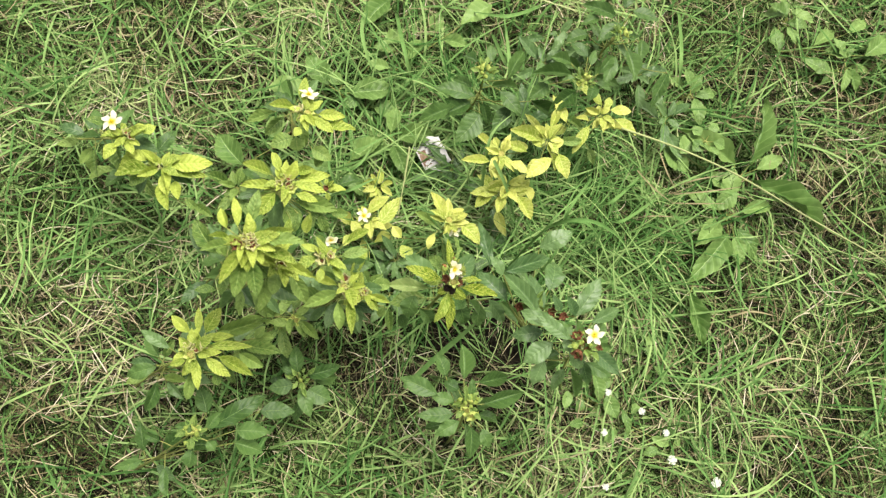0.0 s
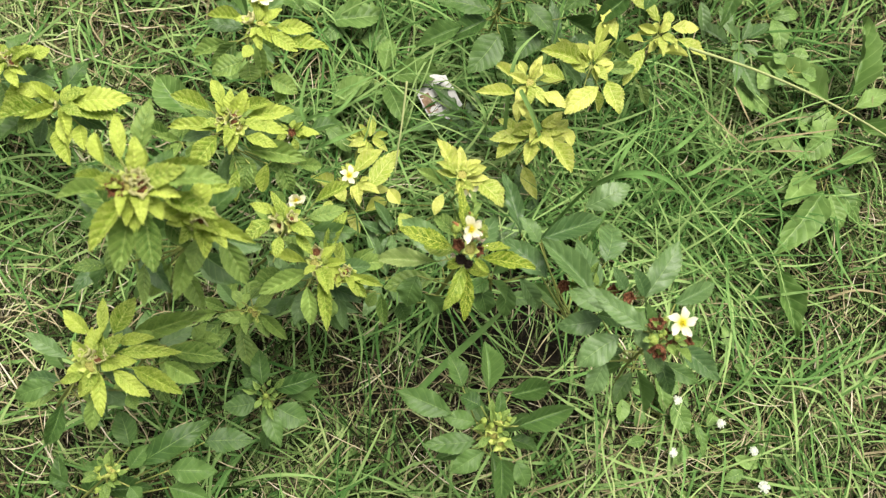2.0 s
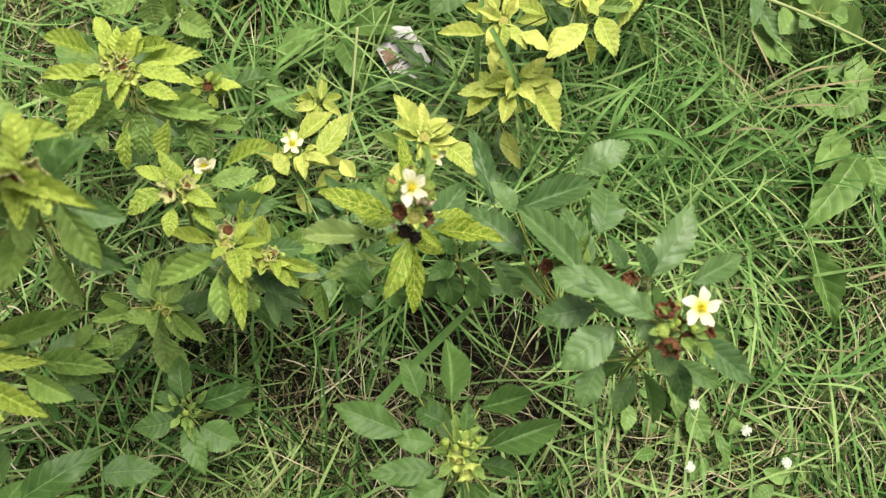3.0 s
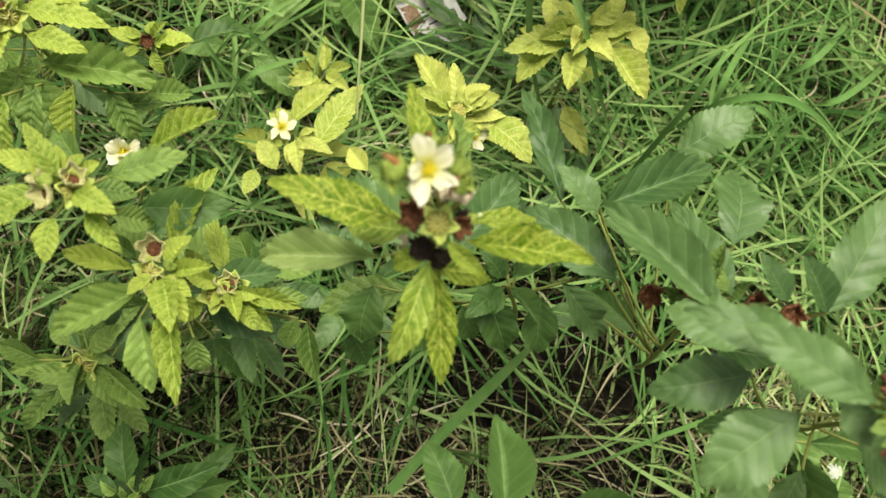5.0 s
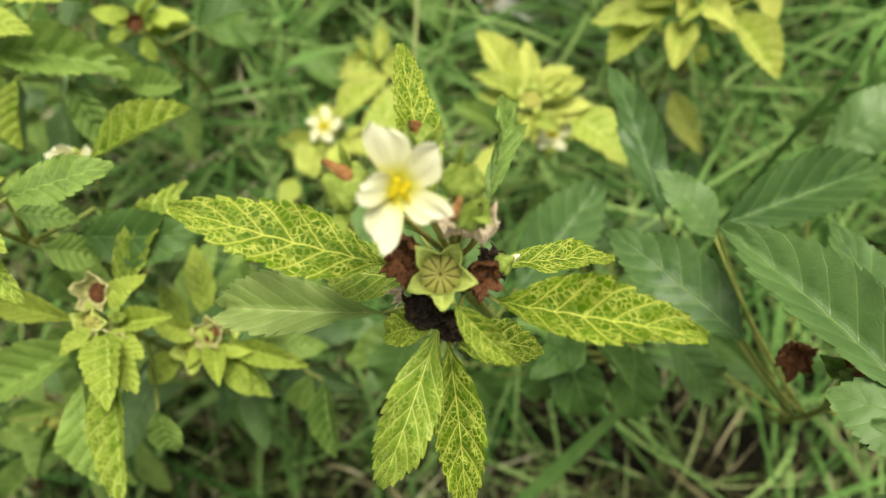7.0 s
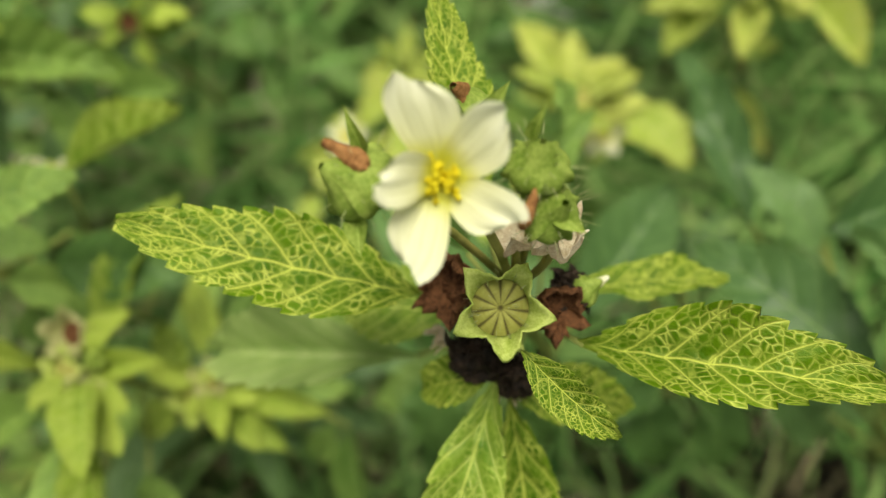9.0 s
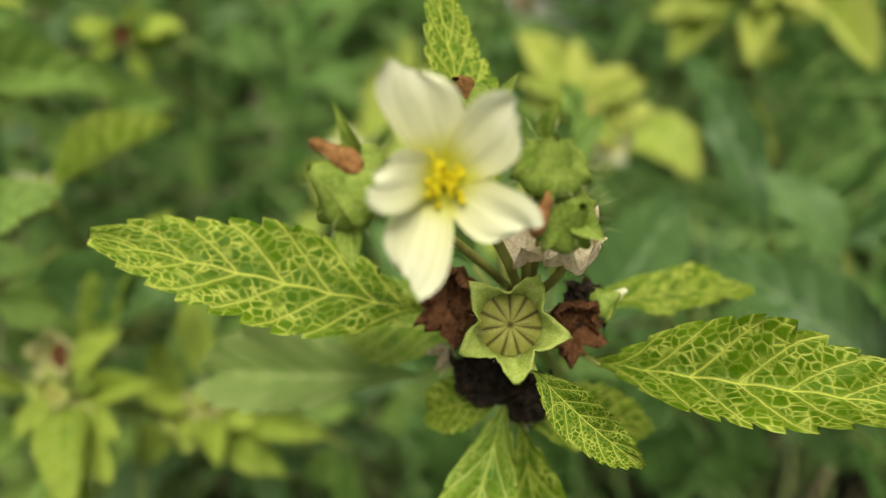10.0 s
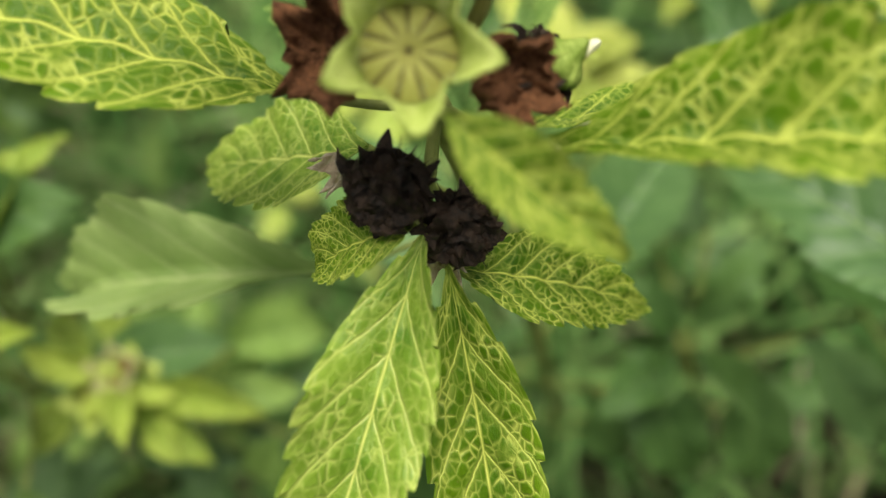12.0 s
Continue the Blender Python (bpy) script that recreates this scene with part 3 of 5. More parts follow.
def bud(thing, place, normal, size, dry=True, which=0, spin=0.0, tip=None, reach=None, root=None, slim=1.0):
    """A closed bud in its calyx; dry: with a withered roll of petals from root to reach, places on the plant."""
    b = part("bud", BUD_MESH[which % 3], None, thing, "hairy green flower bud")
    b.matrix_basis = facing(place, normal, size, spin)
    if dry:
        end = b.matrix_basis.inverted() @ Vector(reach) if reach else Vector((0.45, 0.55, 1.35))
        foot = b.matrix_basis.inverted() @ Vector(root) if root else Vector((end.x * 0.15, end.y * 0.15, 0.35))
        axis = (end - foot).normalized()
        side = axis.orthogonal().normalized()
        other = axis.cross(side)
        fat = (0.16, 0.34, 0.40, 0.40, 0.36, 0.30, 0.25, 0.23, 0.21, 0.12)
        grid, uvs = [], []
        for k, f in enumerate(fat):
            u = k / (len(fat) - 1)
            row, uvr = [], []
            for m in range(25):
                q = 2 * math.pi * (m % 24) / 24
                r = slim * f * (1 + 0.16 * math.sin(q * 3 + u * 2.6 + which) + 0.07 * math.sin(q * 7 - u * 5))
                row.append(foot.lerp(end, u) + side * math.cos(q) * r + other * math.sin(q) * r * 0.8 + side * 0.10 * math.sin(u * 3))
                uvr.append((u, m / 24))
            grid.append(row)
            uvs.append(uvr)
        part("withered_petals", sheet_mesh("withered_petals", grid, uvs, tip or BUD_TIP), None, b, "cream petal twist" if tip else "rust-brown withered petal twist")
    return b


def hairs(thing, spots, size, count, seed, mat=None):
    """Fine pale hairs that stand off the calyces."""
    rng = random.Random(seed)
    bm = bmesh.new()
    for place, radius in spots:
        for _ in range(count):
            d = Vector((rng.gauss(0, 1), rng.gauss(0, 1), rng.gauss(0, 0.8))).normalized()
            p = Vector(place) + d * radius
            tube(bm, [p, p + d * size * rng.uniform(0.5, 1.1)], [0.00006, 0.00002], 3)
    return part("hairs", bm, mat or STALK, thing, "fine dark bristles" if mat else "fine pale hairs")


def leafy_plant(name, label, head, rows, tone, foot, category="weed", group="", seed=0, lower=0):
    """A plant: one stem from its foot on the ground to the head, and its leaves. rows in millimetres from the head:
    leaf foot, leaf tip, breadth, and a 1 where the leaf is greener than the rest. lower: how many leaves it carries
    down the stem, toned darker as if shaded."""
    rng = random.Random(seed)
    base = tagged(new(name), label, category, group)
    base.matrix_basis = pose(foot[0], foot[1], 0)
    head = Vector(head) - Vector((foot[0], foot[1], 0))
    bm = bmesh.new()
    spine = bent((0, 0, -0.01), head - Vector((0, 0, 0.006)), (rng.uniform(-0.008, 0.008), rng.uniform(-0.008, 0.008), 0), 9)
    tube(bm, spine, [0.0014 * (1.25 - 0.07 * k) for k in range(10)], 7)

    def hang(a):
        """The stalk of a leaf: to the stem where that is near, else a side branch that leaves the stem lower down."""
        near = min(spine, key=lambda p: (p - a).length + 0.6 * max(0, p.z - a.z + 0.5 * (p - a).xy.length))
        if (near - a).xy.length < 0.030:
            tube(bm, bent(near, a, (0, 0, -0.002), 4), [0.0008, 0.0007, 0.0006, 0.0006, 0.0005], 5)
        else:
            low = a.z - 0.012 - 0.8 * a.xy.length
            root = min(spine, key=lambda p: abs(p.z - max(low, 0.02)))
            side = bmesh.new()
            tube(side, bent(root, a, (0, 0, -0.006), 5), [0.0010, 0.0009, 0.0008, 0.0007, 0.0006, 0.0005], 5)
            part("side_shoot", side, STEM_GREEN, base)

    for row in rows:
        a = head + Vector(row[0:3]) / 1000
        b = head + Vector(row[3:6]) / 1000
        hang(a)
        le = part("leaf", rng.choice(SHAPES[("mid" if len(row) > 7 else tone)]), None, base)
        le.matrix_basis = lay(a, b, row[6] / 1000 * (0.82 if tone in ("var", "mid", "yel") else 0.95), rng.uniform(-10, 10))
    # Darker tones for the leaves down the stem: shade put into their colour.
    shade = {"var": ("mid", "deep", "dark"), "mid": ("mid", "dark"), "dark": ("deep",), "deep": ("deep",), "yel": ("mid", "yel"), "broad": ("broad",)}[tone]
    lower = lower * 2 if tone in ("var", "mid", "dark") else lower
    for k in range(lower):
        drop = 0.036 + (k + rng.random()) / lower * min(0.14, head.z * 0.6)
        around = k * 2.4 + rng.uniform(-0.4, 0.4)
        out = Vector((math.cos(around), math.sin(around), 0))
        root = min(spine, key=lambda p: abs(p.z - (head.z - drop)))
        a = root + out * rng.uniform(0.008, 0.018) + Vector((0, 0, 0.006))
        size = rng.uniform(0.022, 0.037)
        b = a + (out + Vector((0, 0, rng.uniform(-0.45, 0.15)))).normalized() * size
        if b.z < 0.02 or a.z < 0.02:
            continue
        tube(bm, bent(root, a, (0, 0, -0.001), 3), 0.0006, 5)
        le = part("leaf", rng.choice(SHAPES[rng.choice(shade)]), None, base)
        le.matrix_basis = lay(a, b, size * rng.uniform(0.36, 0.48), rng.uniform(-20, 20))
    part("stem", bm, STEM_GREEN, base)
    return base, head, rng

# ---- ground ----


def drift(x, y, scale, seed=0.0):
    """Slow waves over the plan, from -1 to 1."""
    return (np.sin(x * scale + seed) * np.cos(y * scale * 1.3 + seed * 2) + np.sin((x * 0.6 + y) * scale * 1.9 + seed * 3) + np.cos((x - 0.7 * y) * scale * 2.7 + seed)) / 3


def ground_height(x, y):
    near = np.exp(-(x * x + y * y) / 9)
    return near * (0.010 * drift(x, y, 7) + 0.005 * drift(x, y, 31, 2.0)) - 0.004


steps = np.sinh(np.linspace(-7.2, 7.2, 181)) / math.sinh(7.2) * 60
gx, gy = np.meshgrid(steps, steps, indexing="ij")
gz = ground_height(gx, gy)
ground_grid = [[(float(gx[i, j]), float(gy[i, j]), float(gz[i, j])) for j in range(181)] for i in range(181)]
ground_uv = [[(i / 180, j / 180) for j in range(181)] for i in range(181)]
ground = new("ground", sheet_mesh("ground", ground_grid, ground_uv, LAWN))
tagged(ground, "soil with painted shade under tangled grass, running out into lawn", "ground", kind="structure")

GREEN_SPOTS = [(-0.47, 0.24, 0.13, 0.35), (0.31, 0.17, 0.12, 0.45), (-0.11, -0.19, 0.08, 0.3), (0.48, -0.07, 0.07, 0.25), (-0.03, 0.23, 0.11, 0.6), (0.11, 0.32, 0.10, 0.45), (-0.08, -0.19, 0.12, 0.35), (0.26, 0.09, 0.09, 0.3), (-0.36, 0.10, 0.11, 0.2), (0.43, 0.25, 0.10, 0.25), (-0.19, 0.40, 0.10, 0.1)]
DRY_SPOTS = [(-0.47, -0.07, 0.08, 0.45), (-0.31, 0.32, 0.07, 0.45), (0.60, 0.29, 0.13, 0.35), (0.54, -0.15, 0.10, 0.45), (-0.02, -0.06, 0.08, 0.5), (0.50, 0.03, 0.09, 0.25), (-0.44, -0.16, 0.10, 0.6), (-0.46, -0.22, 0.10, 0.5), (0.64, 0.11, 0.10, 0.25), (-0.33, 0.40, 0.08, 0.2), (0.18, -0.16, 0.07, 0.2), (-0.40, -0.01, 0.07, 0.15)]
BARE_SPOTS = [(0.00, -0.07, 0.10, 0.4), (-0.06, 0.01, 0.07, 0.4), (0.12, -0.03, 0.08, 0.75), (0.03, -0.15, 0.07, 0.3), (-0.12, -0.12, 0.06, 0.3), (-0.09, -0.06, 0.06, 0.4), (0.18, 0.02, 0.06, 0.6), (0.10, -0.10, 0.06, 0.6), (0.16, -0.06, 0.07, 0.6), (0.22, -0.03, 0.05, 0.4), (0.06, -0.02, 0.06, 0.5), (0.08, 0.08, 0.07, 0.3), (-0.21, 0.04, 0.08, 0.3), (0.55, 0.19, 0.04, 0.5), (0.51, 0.31, 0.03, 0.5), (0.43, 0.27, 0.04, 0.4), (0.42, 0.11, 0.04, 0.5), (0.41, 0.02, 0.02, 0.4), (-0.14, 0.34, 0.05, 0.4), (-0.06, 0.33, 0.03, 0.2), (0.02, 0.25, 0.04, 0.9), (0.025, 0.225, 0.03, 0.9)]


def gather(spots, x, y):
    return sum(a * np.exp(-((x - cx) ** 2 + (y - cy) ** 2) / (r * r)) for cx, cy, r, a in spots)


def grass(name, label, mat, count, area, long, wide, lean, curl, seed, green=True, tuft=1, low=0.0, keep_out=None, segments=6, thin=1.0, edge=0.0):
    """One mass of grass blades: bowed strips that rise from the ground and droop, alone or in tufts."""
    g = np.random.default_rng(seed)
    x0, x1, y0, y1 = area
    n0 = count // tuft
    bx, by = g.uniform(x0, x1, n0), g.uniform(y0, y1, n0)
    chance = 0.62 + 0.22 * drift(bx, by, 5.0, 1.0) + 0.25 * drift(bx, by, 23.0, 4.0)
    lush = gather(GREEN_SPOTS, bx, by) - gather(DRY_SPOTS, bx, by)
    chance = chance + lush if green else chance - 0.6 * lush
    chance = np.clip(chance, 0.36, 1.0) * (1 - np.clip(gather(BARE_SPOTS, bx, by), 0, 0.9) * thin)
    if keep_out is not None:
        chance = np.where((bx > keep_out[0]) & (bx < keep_out[1]) & (by > keep_out[2]) & (by < keep_out[3]), 0, chance)
    if edge:
        chance = chance * np.clip((edge - np.hypot(bx, by) + 0.3 * drift(bx, by, 6.0)) / 1.2, 0, 1)
    ok = g.uniform(0, 1, n0) < chance
    bx, by = np.repeat(bx[ok], tuft), np.repeat(by[ok], tuft)
    n = len(bx)
    bx, by = bx + g.normal(0, 0.009, n) * (tuft > 1), by + g.normal(0, 0.009, n) * (tuft > 1)
    size = g.uniform(*long, n) * (0.75 + 0.5 * g.random(n))
    width = g.uniform(*wide, n)
    m = n // tuft
    own = g.normal(0, 0.9, m) + g.integers(0, 2, m) * math.pi
    way = 2.6 * drift(bx, by, 3.2, 5.0) + 1.6 * drift(bx, by, 9.0, 7.0) + np.repeat(own, tuft) + g.normal(0, 0.5, n)
    turn = g.normal(0, 0.95 if green else 0.8, n)
    phi = np.radians(g.uniform(*lean, n))
    bow = np.radians(g.uniform(*curl, n))
    px, py, pz = bx.copy(), by.copy(), ground_height(bx, by) + low * g.random(n)
    floor_z = ground_height(bx, by) + 0.003
    verts = np.zeros((n, segments * 2 + 1, 3), np.float32)
    for k in range(segments + 1):
        s = k / segments
        w = width * (0.7 + 0.6 * s if s < 0.4 else 0.94 * (1 - ((s - 0.4) / 0.62) ** 2)) * 0.5
        ax = way + turn * s
        sx, sy = -np.sin(ax), np.cos(ax)
        if k < segments:
            tw = 0.35 * np.sin(way * 3 + s * 2)
            verts[:, 2 * k] = np.stack((px + sx * w, py + sy * w, pz + tw * w), 1)
            verts[:, 2 * k + 1] = np.stack((px - sx * w, py - sy * w, pz - tw * w), 1)
        else:
            verts[:, 2 * k] = np.stack((px, py, pz), 1)
        ang = phi + bow * s
        d = size / segments
        px, py = px + np.cos(ax) * np.sin(ang) * d, py + np.sin(ax) * np.sin(ang) * d
        pz = np.maximum(pz + np.cos(ang) * d, floor_z)
    per = segments * 2 + 1
    quads = np.array([(2 * k, 2 * k + 1, 2 * k + 3, 2 * k + 2) for k in range(segments - 1)])
    tip = np.array([(2 * segments - 2, 2 * segments - 1, 2 * segments)])
    off = (np.arange(n) * per)[:, None, None]
    loops = np.concatenate(((quads[None] + off).reshape(n, -1), (tip[None] + off).reshape(n, -1)), 1).ravel()
    sizes = np.tile(np.array([4] * (segments - 1) + [3]), n)
    starts = np.concatenate(([0], np.cumsum(sizes)[:-1]))
    me = bpy.data.meshes.new(name)
    me.vertices.add(n * per)
    me.vertices.foreach_set("co", verts.ravel())
    me.loops.add(len(loops))
    me.loops.foreach_set("vertex_index", loops.astype(np.int32))
    me.polygons.add(len(sizes))
    me.polygons.foreach_set("loop_start", starts.astype(np.int32))
    me.update(calc_edges=True)
    me.validate()
    me.materials.append(mat)
    me.shade_smooth()
    return tagged(new(name, me), label, "grass", kind="stuff")


NEAR = (-0.74, 0.90, -0.48, 0.74)
AROUND = (-3.6, 3.6, -3.6, 3.6)
grass("grass_green", "tangled thin green grass blades growing from the soil", GRASS, 92000, NEAR, (0.035, 0.11), (0.0010, 0.0026), (32, 78), (5, 115), 11, True, 6)
grass("grass_dry", "brown grass stems matted on the soil, darkened as in shade", LITTER, 48000, NEAR, (0.03, 0.10), (0.0007, 0.0016), (65, 92), (-15, 25), 12, False, 1, 0.025, None, 5, 0.1)
grass("grass_green_long", "longer green grass blades arching over the mat", TALL, 13000, NEAR, (0.07, 0.18), (0.0018, 0.0038), (25, 60), (45, 125), 13, True, 4, 0.0, None, 8)
grass("grass_straw_long", "pale dry grass stalks lying over the mat", STRAW, 26000, NEAR, (0.018, 0.068), (0.0007, 0.0016), (58, 89), (-10, 45), 14, False, 1, 0.045)
grass("grass_straw_mat", "thin straw stems matted under the weeds", STRAW, 200, (-0.14, 0.14, -0.21, 0.02), (0.03, 0.09), (0.0007, 0.0014), (62, 90), (-20, 50), 18, False, 1, 0.03, None, 6, 0.0)
grass("grass_tall_tufts", "tufts of long bowed green grass blades among the weeds", TALL, 1500, (-0.16, 0.36, 0.03, 0.33), (0.10, 0.21), (0.0014, 0.0030), (12, 50), (50, 110), 17, True, 5, 0.0, (-0.02, 0.06, 0.18, 0.275), 10, 0.2)
grass("grass_around", "green and dry grass farther off", GRASS, 130000, AROUND, (0.06, 0.15), (0.003, 0.006), (30, 80), (10, 80), 15, True, 4, 0.0, NEAR, 4, 1.0, 3.6)
grass("grass_dry_around", "dry grass stems farther off", STRAW, 30000, AROUND, (0.06, 0.16), (0.002, 0.004), (50, 88), (0, 40), 16, False, 1, 0.03, NEAR, 4, 1.0, 3.6)

# ---- single tall blades and stalks ----


def blade(name, label, points, width, mat, round_stalk=False):
    """One blade bent along a smooth line through points, folded along its middle; or a round stalk."""
    pts = [Vector(p) for p in points]
    line = []
    for k in range(len(pts) - 1):
        p0, p1, p2, p3 = pts[max(k - 1, 0)], pts[k], pts[k + 1], pts[min(k + 2, len(pts) - 1)]
        for s in range(8):
            t = s / 8
            line.append(0.5 * (2 * p1 + (p2 - p0) * t + (2 * p0 - 5 * p1 + 4 * p2 - p3) * t * t + (3 * p1 - p0 - 3 * p2 + p3) * t ** 3))
    line.append(pts[-1])
    if round_stalk:
        bm = bmesh.new()
        tube(bm, line, [width * 0.5 * (1 - 0.5 * k / len(line)) for k in range(len(line))], 6)
        me = bpy.data.meshes.new(name)
        bm.to_mesh(me)
        bm.free()
        me.materials.append(mat)
        me.shade_smooth()
    else:
        grid, uvs = [], []
        for k, p in enumerate(line):
            s = k / (len(line) - 1)
            d = (line[min(k + 1, len(line) - 1)] - line[max(k - 1, 0)]).normalized()
            side = d.cross(Vector((0, 0, 1)))
            side = side.normalized() if side.length > 0.05 else Vector((1, 0, 0))
            up = side.cross(d)
            w = width * 0.5 * (1 if s < 0.55 else max(0.03, 1 - ((s - 0.55) / 0.45) ** 1.6))
            grid.append([tuple(p + side * (w * v) + up * (w * 0.5 * abs(v))) for v in (-1, -0.5, 0, 0.5, 1)])
            uvs.append([(s, 0.5 + v / 2) for v in (-1, -0.5, 0, 0.5, 1)])
        me = sheet_mesh(name, grid, uvs, mat)
    return tagged(new(name, me), label, "grass", "tall grass")


blade("tall_grass", "long pale green grass stalk leaning across the weeds", [(0.242, 0.236, 0.200), (0.319, 0.219, 0.190), (0.415, 0.197, 0.160), (0.537, 0.155, 0.120), (0.671, 0.111, 0.080)], 0.0030, STALK, True)
blade("tall_grass", "broad green grass blade leaning up through the weeds", [(-0.008, -0.090, 0.100), (0.021, -0.059, 0.130), (0.050, -0.031, 0.160), (0.077, -0.005, 0.190)], 0.0062, TALL)
blade("tall_grass", "thin upright pale grass stalk", [(-0.019, 0.205, 0.160), (-0.022, 0.169, 0.140), (-0.024, 0.152, 0.130), (-0.026, 0.129, 0.110)], 0.0023, STALK, True)
blade("tall_grass", "tall green grass blade arching over", [(0.101, 0.137, 0.050), (0.074, 0.150, 0.160), (0.068, 0.183, 0.220), (0.073, 0.206, 0.240), (0.095, 0.229, 0.240)], 0.0038, TALL)
blade("tall_grass", "tall green grass blade arching over", [(0.073, 0.170, 0.240), (0.092, 0.153, 0.210), (0.113, 0.139, 0.150), (0.138, 0.119, 0.080)], 0.0045, TALL)
blade("tall_grass", "tall green grass blade arching over", [(0.122, 0.072, 0.100), (0.129, 0.083, 0.170), (0.138, 0.093, 0.230), (0.153, 0.112, 0.250), (0.206, 0.161, 0.220)], 0.0028, TALL)
blade("tall_grass", "tall green grass blade arching over", [(0.175, 0.127, 0.100), (0.190, 0.126, 0.150), (0.222, 0.122, 0.160), (0.266, 0.112, 0.120), (0.304, 0.092, 0.060)], 0.0046, TALL)
blade("tall_grass", "tall green grass blade arching over", [(0.190, 0.136, 0.080), (0.204, 0.133, 0.120), (0.227, 0.126, 0.120), (0.266, 0.109, 0.040)], 0.0045, TALL)
blade("tall_grass", "pale bleached grass blade lying on the mat", [(0.329, 0.243, 0.100), (0.336, 0.209, 0.110), (0.361, 0.193, 0.080)], 0.0019, STRAW)
blade("tall_grass", "pale bleached grass blade lying on the mat", [(0.297, 0.214, 0.100), (0.317, 0.187, 0.110), (0.358, 0.180, 0.070)], 0.0019, STRAW)
blade("tall_grass", "pale bleached grass blade lying on the mat", [(0.353, 0.187, 0.090), (0.390, 0.188, 0.110), (0.459, 0.208, 0.080)], 0.0019, STRAW)
blade("tall_grass", "pale bleached grass blade lying on the mat", [(0.353, 0.177, 0.080), (0.382, 0.173, 0.100), (0.441, 0.187, 0.060)], 0.0019, STRAW)
blade("tall_grass", "pale bleached grass blade lying on the mat", [(0.370, 0.207, 0.070), (0.389, 0.211, 0.090), (0.450, 0.233, 0.050)], 0.0019, STRAW)
blade("tall_grass", "pale bleached grass blade lying on the mat", [(0.315, 0.159, 0.060), (0.328, 0.157, 0.080), (0.366, 0.163, 0.060)], 0.0019, STRAW)
blade("tall_grass", "pale bleached grass blade lying on the mat", [(0.445, 0.027, 0.050), (0.473, 0.035, 0.060), (0.521, 0.033, 0.040)], 0.0025, STRAW)
blade("tall_grass", "pale bleached grass blade lying on the mat", [(0.272, -0.153, 0.030), (0.235, -0.164, 0.050), (0.187, -0.183, 0.030)], 0.0018, STRAW)
blade("tall_grass", "pale bleached grass blade lying on the mat", [(0.207, -0.102, 0.030), (0.189, -0.131, 0.050), (0.179, -0.160, 0.020)], 0.0018, STRAW)
blade("tall_grass", "pale bleached grass blade lying on the mat", [(0.105, -0.045, 0.030), (0.117, -0.058, 0.050), (0.134, -0.069, 0.020)], 0.0015, STRAW)
blade("tall_grass", "pale bleached grass blade lying on the mat", [(-0.032, -0.098, 0.020), (-0.013, -0.096, 0.040), (0.012, -0.098, 0.020)], 0.0015, STRAW)
blade("tall_grass", "pale bleached grass blade lying on the mat", [(-0.323, 0.268, 0.030), (-0.343, 0.296, 0.050), (-0.334, 0.329, 0.030)], 0.0019, STRAW)
blade("tall_grass", "pale bleached grass blade lying on the mat", [(0.569, -0.198, 0.030), (0.599, -0.167, 0.040), (0.679, -0.150, 0.020)], 0.0025, STRAW)
blade("tall_grass", "pale bleached grass blade lying on the mat", [(0.477, -0.136, 0.040), (0.504, -0.133, 0.050), (0.542, -0.135, 0.040)], 0.0025, STRAW)
blade("tall_grass", "pale bleached grass blade lying on the mat", [(0.559, -0.068, 0.030), (0.502, -0.071, 0.060), (0.484, -0.078, 0.030)], 0.0025, STRAW)
blade("tall_grass", "pale bleached grass blade lying on the mat", [(0.488, -0.040, 0.040), (0.520, -0.028, 0.060), (0.587, -0.027, 0.030)], 0.0025, STRAW)
blade("tall_grass", "green grass blade bowed among the weeds", [(-0.077, 0.459, 0.020), (-0.085, 0.369, 0.120), (-0.067, 0.323, 0.100)], 0.0052, TALL)
blade("tall_grass", "green grass blade bowed among the weeds", [(-0.036, 0.454, 0.020), (-0.029, 0.346, 0.130), (-0.006, 0.311, 0.060)], 0.0052, TALL)
blade("tall_grass", "green grass blade bowed among the weeds", [(0.106, 0.432, 0.020), (0.109, 0.330, 0.140), (0.116, 0.463, 0.050)], 0.0052, TALL)
blade("tall_grass", "green grass blade bowed among the weeds", [(-0.116, 0.258, 0.050), (-0.117, 0.177, 0.140), (-0.096, 0.157, 0.080)], 0.0031, TALL)
blade("tall_grass", "green grass blade bowed among the weeds", [(-0.056, 0.253, 0.040), (-0.079, 0.187, 0.130), (-0.118, 0.179, 0.060)], 0.0032, TALL)
blade("tall_grass", "green grass blade bowed among the weeds", [(0.124, 0.200, 0.020), (0.121, 0.145, 0.100), (0.142, 0.133, 0.040)], 0.0033, TALL)
blade("tall_grass", "green grass blade bowed among the weeds", [(0.170, 0.067, 0.030), (0.182, 0.093, 0.110), (0.202, 0.162, 0.100), (0.241, 0.219, 0.050)], 0.0033, TALL)
blade("tall_grass", "green grass blade bowed among the weeds", [(0.048, 0.261, 0.030), (0.059, 0.195, 0.120), (0.074, 0.182, 0.050)], 0.0033, TALL)
blade("tall_grass", "green grass blade bowed among the weeds", [(-0.123, 0.193, 0.060), (-0.094, 0.182, 0.120), (-0.075, 0.177, 0.080)], 0.0041, TALL)
blade("tall_grass", "green grass blade bowed among the weeds", [(-0.115, 0.161, 0.060), (-0.087, 0.156, 0.120), (-0.054, 0.185, 0.080)], 0.0041, TALL)
blade("tall_grass", "green grass blade bowed among the weeds", [(0.245, 0.210, 0.060), (0.195, 0.148, 0.140), (0.192, 0.122, 0.080)], 0.0040, TALL)
